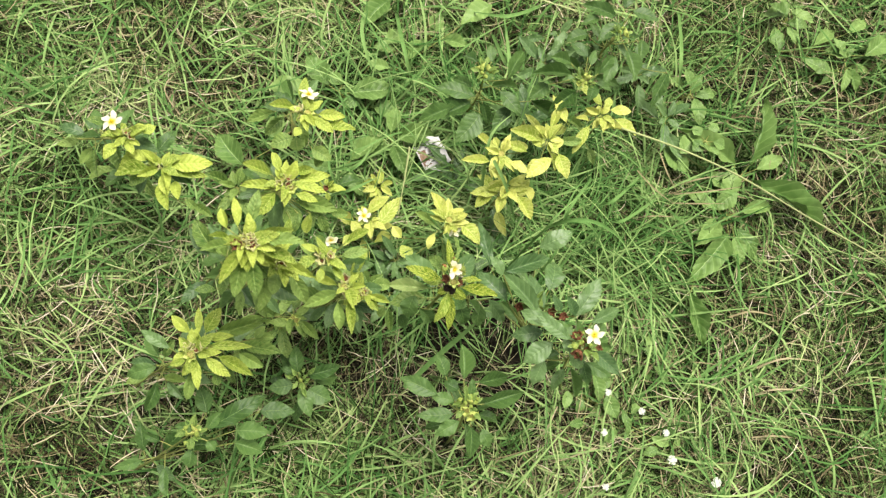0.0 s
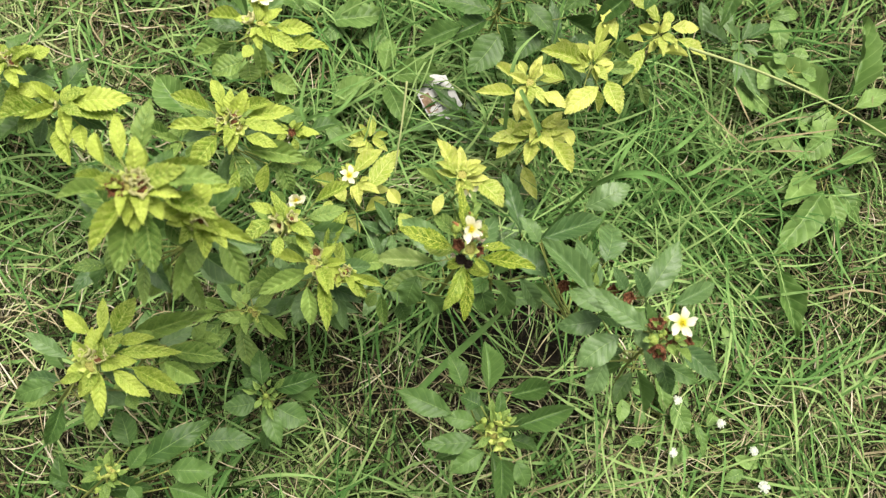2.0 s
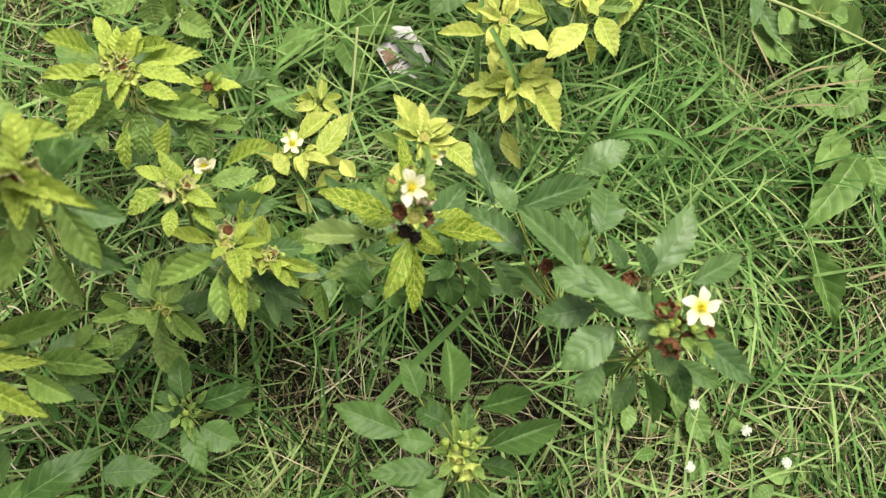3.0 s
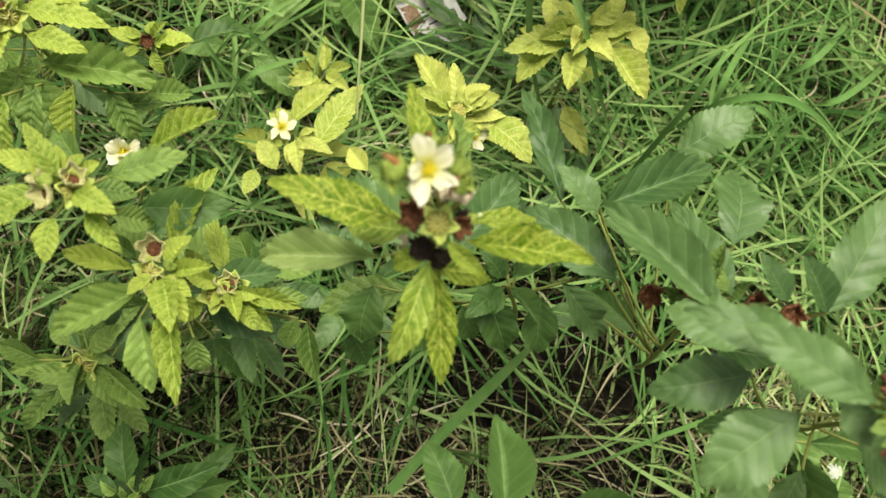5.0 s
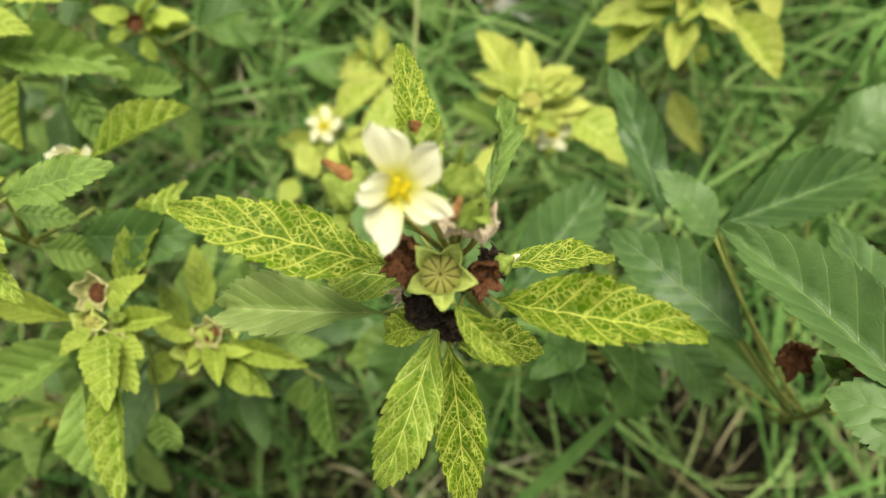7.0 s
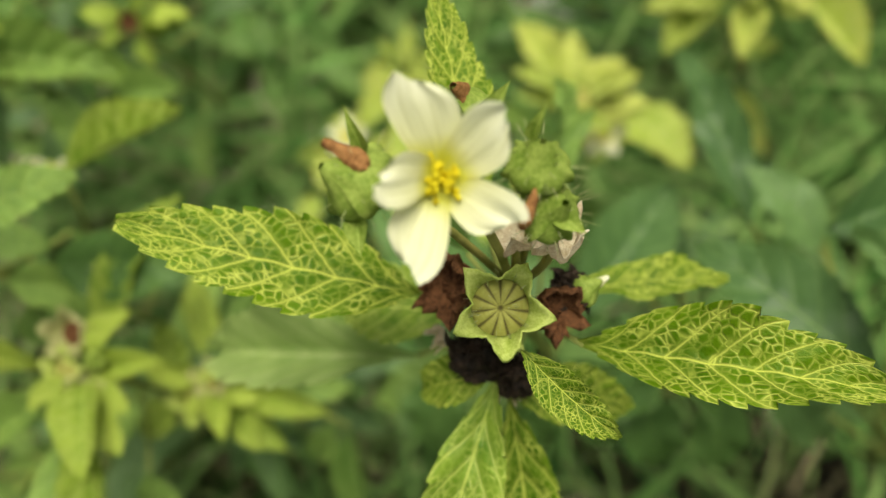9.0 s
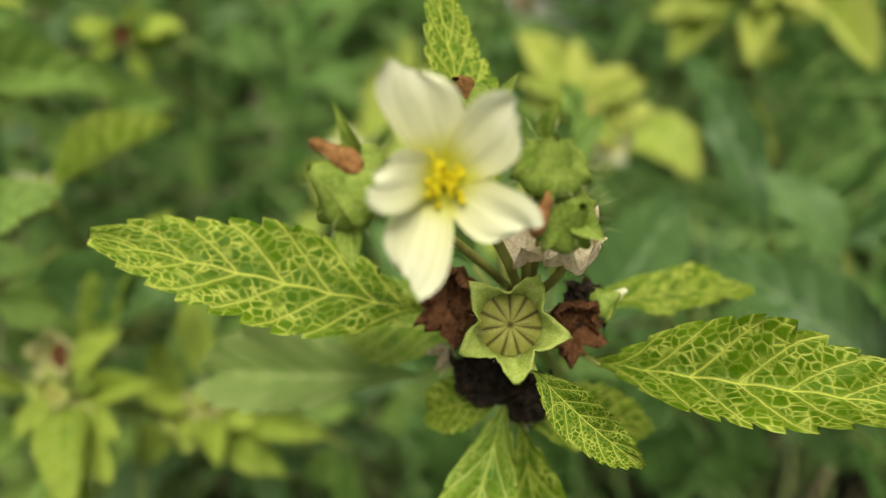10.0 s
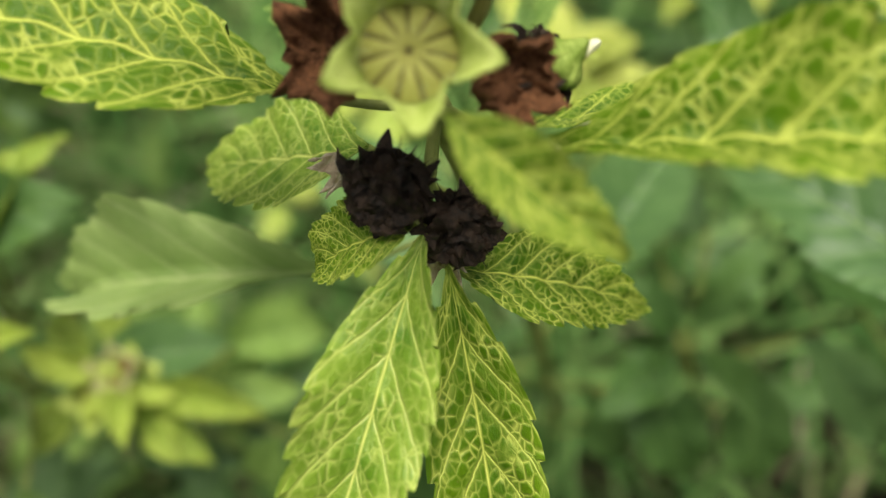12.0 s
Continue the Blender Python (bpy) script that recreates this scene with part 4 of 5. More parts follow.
blade("tall_grass", "green grass blade bowed among the weeds", [(0.320, 0.224, 0.050), (0.257, 0.164, 0.120), (0.242, 0.169, 0.060)], 0.0042, TALL)
blade("tall_grass", "green grass blade bowed among the weeds", [(0.341, 0.189, 0.050), (0.264, 0.134, 0.130), (0.260, 0.156, 0.060)], 0.0041, TALL)
blade("tall_grass", "green grass blade bowed among the weeds", [(0.392, 0.495, 0.020), (0.342, 0.362, 0.150), (0.373, 0.329, 0.050)], 0.0053, TALL)
blade("tall_grass", "green grass blade bowed among the weeds", [(0.182, 0.484, 0.020), (0.111, 0.412, 0.120), (0.067, 0.449, 0.050)], 0.0054, TALL)

# ---- mallow weeds and their neighbours ----
LABELS = {
    "var": "mallow weed stem with yellow-veined green toothed leaves growing from grass",
    "mid": "low mallow weed with fresh green toothed leaves",
    "dark": "dark green mallow weed with toothed leaves growing from grass",
    "deep": "deep green mallow weed with toothed leaves growing from grass",
    "yel": "yellowed mallow weed with pale yellow toothed leaves",
    "broad": "broad-leaved green weed growing low in the grass",
}
NAMES = {"var": "mallow_plant", "mid": "mallow_plant", "dark": "mallow_plant", "deep": "mallow_plant", "yel": "mallow_plant", "broad": "broadleaf_weed"}


def shoot(head, tone, cups, rows, foot, seed, lower=0, label=""):
    """A weed with its leaves and a cluster of calyces at the head."""
    if head[2] > 0.2:  # tall stems lean in over the patch
        foot = (foot[0] * (1 + 1.6 * head[2]), foot[1] * (1 + 1.6 * head[2]))
    base, top, rng = leafy_plant(NAMES[tone], label or LABELS[tone], head, rows, tone, foot, "weed", "mallow plants" if tone != "broad" else "broadleaf weeds", seed, lower)
    kinds = {"var": ("paper", "bud", "green", "paper"), "dark": ("bud", "bud", "brown", "bud"), "deep": ("bud", "bud", "green", "bud"), "mid": ("green",) * 4, "yel": ("green", "bud") * 2, "broad": ("green",) * 4}[tone]
    for k in range(cups):
        a = rng.uniform(0, 6.28)
        r = 0.0 if cups == 1 else rng.uniform(0.003, 0.0045 + 0.0008 * cups)
        d = Vector((math.cos(a) * r, math.sin(a) * r, rng.uniform(-0.002, 0.005)))
        kind = kinds[k % 4]
        if kind == "bud" or kind == "green" and k % 2:
            bud(base, top + d, d + Vector((0, 0, 0.006)), rng.uniform(0.0022, 0.0030), False, k, rng.uniform(0, 72))
        else:
            calyx(base, top + d, d + Vector((0, 0, 0.005)), rng.uniform(0.0046, 0.0060), kind, rng.uniform(0, 72), k)
    # small young leaves round the head
    bunch = tone in ("dark", "deep") and cups > 0
    if tone != "broad":
        for k in range(6 if seed in (110, 111, 112) else 16 if bunch else 14 if tone in ("var", "yel") else 7):
            a = rng.uniform(0, 6.28)
            out = Vector((math.cos(a), math.sin(a), rng.uniform(0.1, 0.9) if bunch else rng.uniform(-0.25, 0.5)))
            size = rng.uniform(0.006, 0.015) if bunch else rng.uniform(0.011, 0.027)
            le = part("young_leaf", rng.choice(SHAPES["mid" if bunch else tone]), None, base)
            low = Vector((math.cos(a), math.sin(a), 0)) * rng.uniform(0.0, 0.008) * bunch + Vector((0, 0, rng.uniform(-0.006, 0.001)))
            le.matrix_basis = lay(top + out * 0.003 + low, top + out * size + low, size * rng.uniform(0.36, 0.5), rng.uniform(-25, 25))
    return base, top


plant, top = shoot((-0.176, 0.000, 0.519), "var", 0, [
    (-9, 13, -4, -14, 37, -6, 10), (-18, 12, -8, -24, 28, -8, 10), (2, 15, 4, 7, 41, 10, 13, 1), (-13, 3, -8, -32, 5, -10, 7),
    (-13, -3, 0, -36, -10, 4, 10, 1), (-3, -5, -4, -20, -34, -6, 13), (-4, -10, -14, -9, -42, -20, 17, 1), (4, -13, -12, 9, -41, -18, 17, 1),
    (7, 5, -2, 36, 12, 0, 11), (14, 1, 4, 45, 1, 6, 14, 1), (15, -4, -10, 40, -14, -10, 13), (6, -5, -6, 13, -16, -8, 10)], (-0.173, 0.008), 101, 7, "tall yellow-green mallow weed crowned with a cluster of pale dry calyces")
calyx(plant, top + Vector((0.000, 0.002, 0.005)), (0.1, 0.2, 1), 0.005, "paper", 22)
calyx(plant, top + Vector((0.004, -0.003, 0.005)), (0.1, -0.2, 1), 0.0055, "paper", 36)
calyx(plant, top + Vector((-0.003, -0.001, 0.005)), (0.1, -0.2, 1), 0.0045, "green", 9)
calyx(plant, top + Vector((-0.008, -0.004, 0.005)), (0.1, -0.2, 1), 0.0045, "brown", 61)
calyx(plant, top + Vector((0.003, 0.001, 0.005)), (0.1, 0.2, 1), 0.005, "paper", 30)
plant, top = shoot((-0.151, -0.003, 0.470), "var", 4, [
    (-14, -1, -4, 30, -15, -4, 13), (-9, 11, -6, 14, 18, -10, 13), (-23, 1, -20, -10, -13, -30, 15, 1), (-35, -24, -30, -35, -46, -40, 10, 1),
    (-56, -25, -30, -74, -27, -30, 10, 1), (-2, -7, -25, -7, -26, -35, 16, 1), (7, -6, -30, 22, -30, -45, 17, 1)], (-0.145, 0.005), 102, 7)
plant, top = shoot((-0.161, 0.112, 0.296), "var", 8, [
    (-16, 8, -4, -47, 19, -6, 16), (-8, 13, -4, -17, 34, -6, 13), (7, 12, -4, 29, 18, -6, 13), (-9, -4, -8, -49, -4, -12, 14),
    (-11, -10, -8, -30, -37, -14, 20), (8, 1, -4, 43, -7, -6, 16), (12, 7, -8, 46, 14, -12, 17), (11, -11, -4, 35, -18, -6, 13),
    (12, -16, -20, 56, -20, -30, 22, 1), (0, -20, -25, 12, -42, -40, 27, 1), (-27, -12, -20, -30, -27, -30, 18, 1),
    (28, -30, -11, 24, -48, -26, 14), (15, -32, -6, 11, -49, -21, 14, 1), (37, -25, -26, 46, -42, -46, 15, 1), (50, -21, -41, 68, -20, -46, 14, 1), (7, -40, 4, 6, -60, -11, 12)], (-0.157, 0.120), 103, 7)
plant, top = shoot((-0.145, 0.193, 0.291), "var", 4, [
    (-12, 6, -4, -40, 8, -6, 14), (-5, -16, -4, -11, -25, -6, 13), (10, -5, -4, 31, -18, -6, 16), (14, 1, -4, 43, 1, -6, 16),
    (19, -11, -10, 55, -10, -15, 16), (-13, -23, -20, -37, -33, -25, 23, 1), (-4, 14, -4, -3, 43, -6, 15), (-10, -17, -35, -7, -30, -45, 23, 1),
    (8, -28, -40, 30, -38, -45, 21, 1), (22, -33, -45, 13, -44, -55, 14, 1)], (-0.147, 0.201), 104, 7, "yellow-green mallow weed with a cream flower and dry calyces")
flower(plant, top + Vector((0.002, 0.019, 0.005)), (0.1, 0.5, 0.8), 0.01)
plant, top = shoot((-0.120, 0.126, 0.230), "var", 0, [
    (-21, -13, 6, 7, -23, -4, 15, 1), (-21, -29, -8, 5, -23, -18, 15, 1), (-4, -2, -2, -12, -6, -4, 8), (3, 0, -2, 12, -3, -4, 8),
    (1, 4, 0, 2, 12, -2, 7), (2, -4, -2, 6, -12, -8, 8), (-2, 3, 0, -10, 5, -2, 7)], (-0.124, 0.134), 110, 2, "small yellow-green mallow shoot with a brown dry calyx")
calyx(plant, top + Vector((0.001, -0.001, 0.003)), (0.1, -0.2, 1), 0.0034, "brown", 20)
plant, top = shoot((-0.333, 0.155, 0.285), "var", 4, [
    (-22, 10, 0, -41, 13, 4, 12, 1), (15, 6, -4, 29, 14, -6, 15), (-10, -9, -4, -21, -26, -6, 16), (9, 7, -4, 17, 15, -6, 11)], (-0.339, 0.163), 105, 7, "mallow weed stem ending in one open cream flower")
flower(plant, top + Vector((-0.014, 0.012, 0.005)), (-0.3, 0.1, 1), 0.0115)
plant, top = shoot((-0.296, 0.127, 0.270), "var", 2, [
    (-11, 10, -4, -40, 16, -6, 15), (8, 5, -4, 53, 9, -6, 25), (8, 0, -8, 48, -5, -10, 16), (3, -5, -4, 8, -30, -6, 17),
    (0, -13, -10, 9, -44, -15, 17), (14, -12, -10, 19, -32, -12, 15), (-11, -1, -10, -50, -9, -14, 22), (-14, -1, -14, -35, -18, -18, 20, 1),
    (-18, 18, -14, -47, -1, -16, 19), (33, -30, -40, 54, -43, -40, 13, 1), (37, -36, -40, 23, -24, -40, 11, 1)], (-0.300, 0.135), 106, 7)
plant, top = shoot((-0.236, -0.075, 0.333), "var", 8, [
    (-6, 19, -4, -25, 35, -6, 14), (2, 19, -4, 0, 44, -6, 10), (9, 20, -6, 21, 45, -8, 18), (12, 14, -4, 36, 18, -6, 11),
    (14, 7, -4, 55, 8, -6, 12), (11, -5, -4, 36, -22, -6, 15), (23, -3, -8, 57, -20, -10, 16), (42, 2, -18, 66, -10, -22, 17, 1),
    (2, -7, -4, 6, -36, -6, 12), (-7, -7, -4, -23, -14, -6, 9), (-4, -18, -25, -8, -45, -35, 14, 1), (20, -18, -20, 23, -30, -25, 12, 1)], (-0.235, -0.067), 107, 7)
plant, top = shoot((-0.198, -0.060, 0.300), "mid", 0, [
    (-25, 4, -4, 28, 24, -4, 20), (4, -4, -4, 44, -9, -8, 19), (15, 7, -30, 24, 20, -30, 12), (15, 8, -40, 34, 9, -40, 12)], (-0.193, -0.052), 108, 4)
# The mid tone here darkens low yellow-veined leaves in place of shade.
plant, top = shoot((-0.146, -0.021, 0.213), "mid", 2, [
    (0, -7, -4, -28, -7, -6, 13), (7, -4, -4, 29, -24, -6, 14), (-9, 6, -4, -18, 15, -6, 11), (-2, 9, -4, 5, 20, -8, 11),
    (-22, -1, -4, -41, 7, -6, 13), (-17, -14, -15, -37, -32, -30, 13, 1)], (-0.141, -0.013), 109, 4)
plant, top = shoot((-0.113, 0.024, 0.343), "var", 6, [
    (18, 23, -34, 42, 40, -43, 13), (15, 3, 0, 41, 10, 2, 14, 1), (7, -8, -4, 19, -22, -6, 9), (-4, -10, -4, -6, -25, -6, 11),
    (-8, 8, -4, -26, 13, -6, 10), (-10, 1, -8, -29, -11, -14, 16), (-2, 14, -20, -11, 27, -26, 12, 1), (0, 7, -30, 13, 7, -40, 11, 1),
    (6, -2, -35, 18, -3, -45, 13, 1), (15, 12, -45, 27, 3, -60, 11, 1)], (-0.113, 0.032), 110, 2, "leafy mallow weed with a drooping cream flower and dry calyces")
flower(plant, top + Vector((0.003, 0.029, -0.056)), (0.1, -0.1, 1), 0.0100, lifts=(42, 66, 55, 40, 64))
plant, top = shoot((-0.090, 0.002, 0.305), "var", 0, [
    (3, 9, -4, 19, 41, -6, 13), (2, -12, -4, 7, -49, -6, 13), (-10, 1, -4, -37, 8, -6, 11), (-8, -5, -8, -44, -21, -18, 18, 1),
    (-9, -16, -10, -5, -43, -20, 15, 1), (-12, 7, -14, -25, 17, -18, 9, 1), (9, -23, -20, 10, -35, -35, 13, 1)], (-0.096, 0.010), 111, 7, "mallow weed with star-shaped straw-coloured calyces and yellow-green leaves")
calyx(plant, top + Vector((0.001, -0.007, -0.003)), (0, -0.25, 1), 0.0062, "paper", 2)
calyx(plant, top + Vector((-0.003, 0.008, 0.000)), (-0.1, -0.2, 1), 0.0056, "paper", 56)
calyx(plant, top + Vector((-0.004, -0.001, 0.000)), (-0.3, -0.2, 1), 0.0046, "green", 46)
bud(plant, top + Vector((0.004, 0.002, 0.000)), (0.3, 0.1, 1), 0.0026, False, 1, 20)
plant, top = shoot((-0.071, 0.002, 0.270), "var", 1, [
    (-2, 4, -4, -10, 30, -6, 11), (5, -3, -4, 29, -9, -6, 10), (4, -8, -4, 11, -18, -6, 9), (-9, 1, -4, -19, 16, -6, 11),
    (-11, -5, -4, -21, -14, -6, 12), (29, -12, -30, 33, -37, -35, 12, 1), (25, -10, -30, 19, -21, -38, 12, 1), (5, 12, -20, -2, 27, -30, 15, 1),
    (9, 13, -40, 31, 17, -50, 18, 1)], (-0.076, 0.010), 112, 7)
calyx(plant, top + Vector((-0.0047, -0.0044, 0.001)), (0, -0.2, 1), 0.0055, "green", 10)
calyx(plant, top + Vector((0.0021, -0.0010, 0.001)), (0.2, -0.1, 1), 0.0048, "green", 50, 1)
plant, top = shoot((0.134, -0.058, 0.408), "dark", 9, [
    (-13, 4, 0, -47, 24, 4, 15), (-20, 17, -14, -56, 31, -18, 14), (11, -5, -8, 39, -26, -14, 16), (-9, -4, -20, 8, -20, -34, 16),
    (-25, 2, -20, -51, -17, -30, 22), (-26, -12, -50, -34, -36, -65, 17), (-32, 14, -34, -61, 10, -44, 18), (11, 23, -12, 40, 38, -16, 14),
    (-17, 7, -10, -8, -7, -14, 11), (1, -4, -16, 6, -14, -24, 8)], (0.134, -0.050), 113, 7, "dark green mallow weed bearing a cream flower, buds and brown calyces")
flower(plant, top + Vector((0.009, 0.009, 0.004)), (0.05, -0.2, 1), 0.0095)
calyx(plant, top + Vector((0.006, -0.005, -0.008)), (0.2, -0.4, 0.9), 0.0046, "brown", 66, 0)
calyx(plant, top + Vector((0.016, -0.002, -0.009)), (0.2, -0.4, 0.9), 0.0044, "brown", 28, 1)
calyx(plant, top + Vector((0.000, 0.003, -0.006)), (0.2, -0.4, 0.9), 0.004200000000000001, "brown", 46, 1)
plant, top = shoot((0.105, -0.017, 0.330), "dark", 3, [
    (0, -5, 15, -33, 37, -4, 20), (7, 2, 7, -4, 40, -14, 17), (19, 25, -18, 29, 59, -42, 25), (42, -4, 0, 68, 37, 6, 22),
    (7, -16, 18, -17, -3, 10, 20), (-27, 12, -17, -58, 42, -25, 20), (-36, 21, -75, -13, 1, -108, 16), (-26, 44, -45, -43, 62, -38, 14),
    (-24, 48, -49, 29, 69, -62, 21), (31, 92, -117, 69, 111, -107, 25), (-37, 55, -64, -51, 108, -70, 14), (24, -1, 13, 13, 14, 20, 10),
    (41, -4, 4, 30, 15, 14, 12)], (0.110, -0.009), 114, 1, "dark grey-green mallow weed with long toothed leaves and rust-brown calyces")
calyx(plant, top + Vector((0.016, -0.001, 0.005)), (0.1, -0.4, 0.9), 0.0046, "brown", 44, 2)
calyx(plant, top + Vector((0.028, -0.005, 0.005)), (0.1, -0.4, 0.9), 0.0046, "brown", 34, 1)
calyx(plant, top + Vector((-0.011, 0.008, -0.030)), (0.1, -0.4, 0.9), 0.005, "brown", 70, 1)
plant, top = shoot((0.046, 0.005, 0.250), "deep", 0, [
    (16, -5, -10, 16, -28, -30, 18), (-9, -3, -10, 1, -27, -30, 19), (-59, 1, -10, -65, -21, -30, 23), (-19, -7, -20, -12, -20, -40, 16),
    (-4, 43, 0, -15, 32, -4, 15), (10, 28, -10, -7, 42, -15, 18), (-71, -16, -50, -64, -29, -70, 17), (-49, -6, -60, -32, -19, -80, 17),
    (48, 7, 0, 26, 15, 0, 17)], (0.052, 0.013), 115, 1)
plant, top = shoot((0.039, -0.115, 0.313), "deep", 11, [
    (-31, 9, -4, -70, 25, -6, 21), (-21, 29, -20, -31, 53, -25, 16), (-4, 26, -6, -6, 62, -10, 19), (13, 23, -10, 44, 31, -16, 18),
    (18, 1, -4, 60, 15, -6, 19), (3, 7, -4, 5, 27, -6, 9), (-9, 15, -8, -24, 22, -12, 15), (-13, 3, -6, -37, 7, -8, 15),
    (-13, -10, -8, -51, -13, -12, 17), (-7, -17, -8, -31, -32, -12, 17), (5, -23, -4, 5, -54, -8, 16), (18, -24, -16, 28, -42, -26, 15)], (0.040, -0.107), 116, 7, "dark green mallow weed with a yellow-green cluster of buds")
plant, top = shoot((-0.244, -0.154, 0.250), "deep", 7, [
    (17, 6, -4, 29, 24, -6, 14), (22, 9, -6, 76, 43, -8, 22), (14, 22, -12, 3, 49, -18, 20), (46, 5, -6, 81, 4, -10, 21),
    (69, 26, -20, 106, 27, -24, 21), (5, 6, -4, -17, 8, -6, 13), (18, -7, -4, 26, -17, -6, 13), (45, -8, -14, 75, -17, -20, 19),
    (2, -15, -6, 0, -35, -12, 17)], (-0.248, -0.146), 117, 7, "low dark green mallow weed with a yellow-green bud cluster")
plant, top = shoot((-0.135, -0.090, 0.175), "deep", 1, [
    (7, 6, -4, 45, 19, -6, 18), (9, -9, -8, 36, -21, -12, 25), (0, -6, -4, 14, -42, -6, 18), (-8, -5, -8, -37, -10, -12, 20),
    (-5, 6, -4, -23, 13, -6, 11), (-4, 10, -14, -9, 41, -20, 18)], (-0.141, -0.082), 118, 5)
plant, top = shoot((0.225, 0.263, 0.170), "yel", 0, [
    (2, 15, -4, -33, 44, -6, 21), (14, 9, -4, 42, 10, -6, 17), (20, -3, -4, 48, -22, -6, 18), (11, -9, -4, 0, -18, -6, 12),
    (-15, -8, -4, -32, -5, -6, 10), (-14, -14, -5, -35, -51, -10, 18), (9, 11, -4, 13, 27, -6, 14)], (0.223, 0.271), 119, 4)
plant, top = shoot((0.141, 0.203, 0.230), "yel", 0, [
    (-7, 1, -4, -45, 12, -6, 23), (4, 15, -4, 13, 43, -6, 14), (23, 25, -4, 7, 60, -6, 18), (6, -8, -4, 20, 4, -6, 13),
    (14, -15, -4, 25, -44, -6, 23), (-7, -22, -10, -23, -37, -16, 18), (6, -20, -6, -24, -45, -10, 22), (-7, -8, -4, -19, 3, -6, 15)], (0.145, 0.211), 120, 4)
plant, top = shoot((0.085, 0.184, 0.226), "yel", 1, [
    (-13, -10, -4, -47, -10, -6, 15), (32, 5, -4, 5, 14, -6, 16), (12, -8, -4, 34, -21, -6, 16), (-8, -15, -4, -5, -30, -6, 13),
    (-3, 9, -4, -8, 21, -6, 11)], (0.091, 0.192), 121, 4)
plant, top = shoot((0.102, 0.156, 0.183), "yel", 0, [
    (-10, -8, -4, -45, -10, -6, 18), (4, -10, -4, 29, 12, -6, 17), (14, -10, -4, 31, -39, -6, 22), (21, 2, -4, 31, -15, -6, 16),
    (-5, -11, -4, -11, -33, -6, 17), (-17, -4, -10, -37, -25, -16, 19)], (0.105, 0.164), 122, 4)
plant, top = shoot((-0.063, 0.118, 0.116), "yel", 0, [
    (-2, 10, -4, 24, 34, -6, 20), (13, -5, -4, 41, 35, -6, 25), (-11, -19, -6, -22, -1, -6, 17), (-24, -18, -10, -31, -33, -10, 14),
    (0, -2, -4, 10, -9, -6, 13), (10, -20, -40, 31, -6, -50, 18)], (-0.066, 0.126), 123, 4, "low yellowed mallow weed with an open cream flower")
flower(plant, top + Vector((-0.007, 0.005, 0.002)), (-0.2, -0.1, 1), 0.009)
plant, top = shoot((0.031, 0.109, 0.180), "yel", 1, [
    (-5, 2, -4, -23, 35, -6, 18), (2, 0, -4, 26, 0, -6, 13), (17, -2, -10, 40, -24, -14, 26), (-4, -7, -4, 12, -11, -6, 11),
    (-16, -15, -10, -23, -33, -18, 13), (-38, -35, -70, -51, -18, -80, 21), (-51, -8, -80, -62, 8, -85, 17)], (0.025, 0.117), 124, 4, "yellowed mallow weed with a small half-hidden cream flower")
flower(plant, top + Vector((0.009, -0.008, -0.015)), (0.1, -0.3, 0.9), 0.0085)
plant, top = shoot((0.069, 0.300, 0.190), "deep", 7, [
    (-11, -32, -4, -63, -23, -6, 23), (30, -6, -4, 51, 34, -6, 19), (21, -21, -4, 48, -50, -6, 21), (-3, -52, -10, -32, -88, -20, 32),
    (-39, -46, -10, -81, -67, -15, 22), (-15, -36, -14, -51, -55, -18, 23), (9, 16, -4, 7, 40, -6, 14), (-9, 14, -4, -27, 21, -6, 16),
    (64, -26, -20, 114, -55, -25, 20), (35, -36, -20, 16, -68, -30, 24)], (0.065, 0.308), 125, 7)
plant, top = shoot((0.184, 0.280, 0.237), "deep", 5, [
    (-15, 8, -4, -64, 6, -6, 18), (12, -3, -4, 5, -25, -6, 16), (-8, -10, -10, -41, -39, -16, 21), (19, 12, -4, 37, 37, -6, 15),
    (-15, 26, -10, -39, 32, -12, 17), (8, 37, -14, -13, 55, -16, 17), (-41, -1, -20, -64, -20, -24, 19)], (0.186, 0.288), 126, 7)
plant, top = shoot((0.260, 0.387, 0.150), "deep", 5, [
    (-6, 26, -4, -54, 40, -6, 20), (3, 17, -4, -31, -10, -6, 23), (9, -22, -4, 19, -62, -6, 23), (-7, -31, -4, -23, -73, -6, 20),
    (17, 36, -4, 54, 27, -6, 20), (6, 39, -4, 12, 72, -6, 20), (-44, 0, -10, -73, -12, -16, 20), (31, -1, -10, 28, -32, -14, 18),
    (71, -42, -20, 49, -90, -30, 18), (-29, 24, -6, -52, 12, -10, 17)], (0.265, 0.395), 127, 7)
plant, top = shoot((-0.111, 0.307, 0.070), "broad", 0, [
    (-14, 8, -4, -46, 49, -6, 32), (-46, 8, -4, -94, -2, -6, 29), (15, -1, -4, 75, 9, -6, 36), (4, 10, -4, -17, 27, -6, 20),
    (64, 149, -20, 29, 106, -20, 33), (68, 40, -4, 35, 45, -6, 17), (27, 2, -10, 8, -20, -14, 23), (-117, -120, 20, -151, -81, 20, 35),
    (59, 84, -20, 86, 99, -20, 24), (75, 73, -20, 44, 74, -20, 21), (209, 151, -10, 165, 115, -10, 32), (48, -13, -20, 80, -21, -24, 27),
    (-87, -72, -20, -74, -35, -20, 26), (20, -69, -30, 75, -65, -36, 39)], (-0.106, 0.315), 128, 0, "broad smooth-leaved green weed spreading low in the grass")
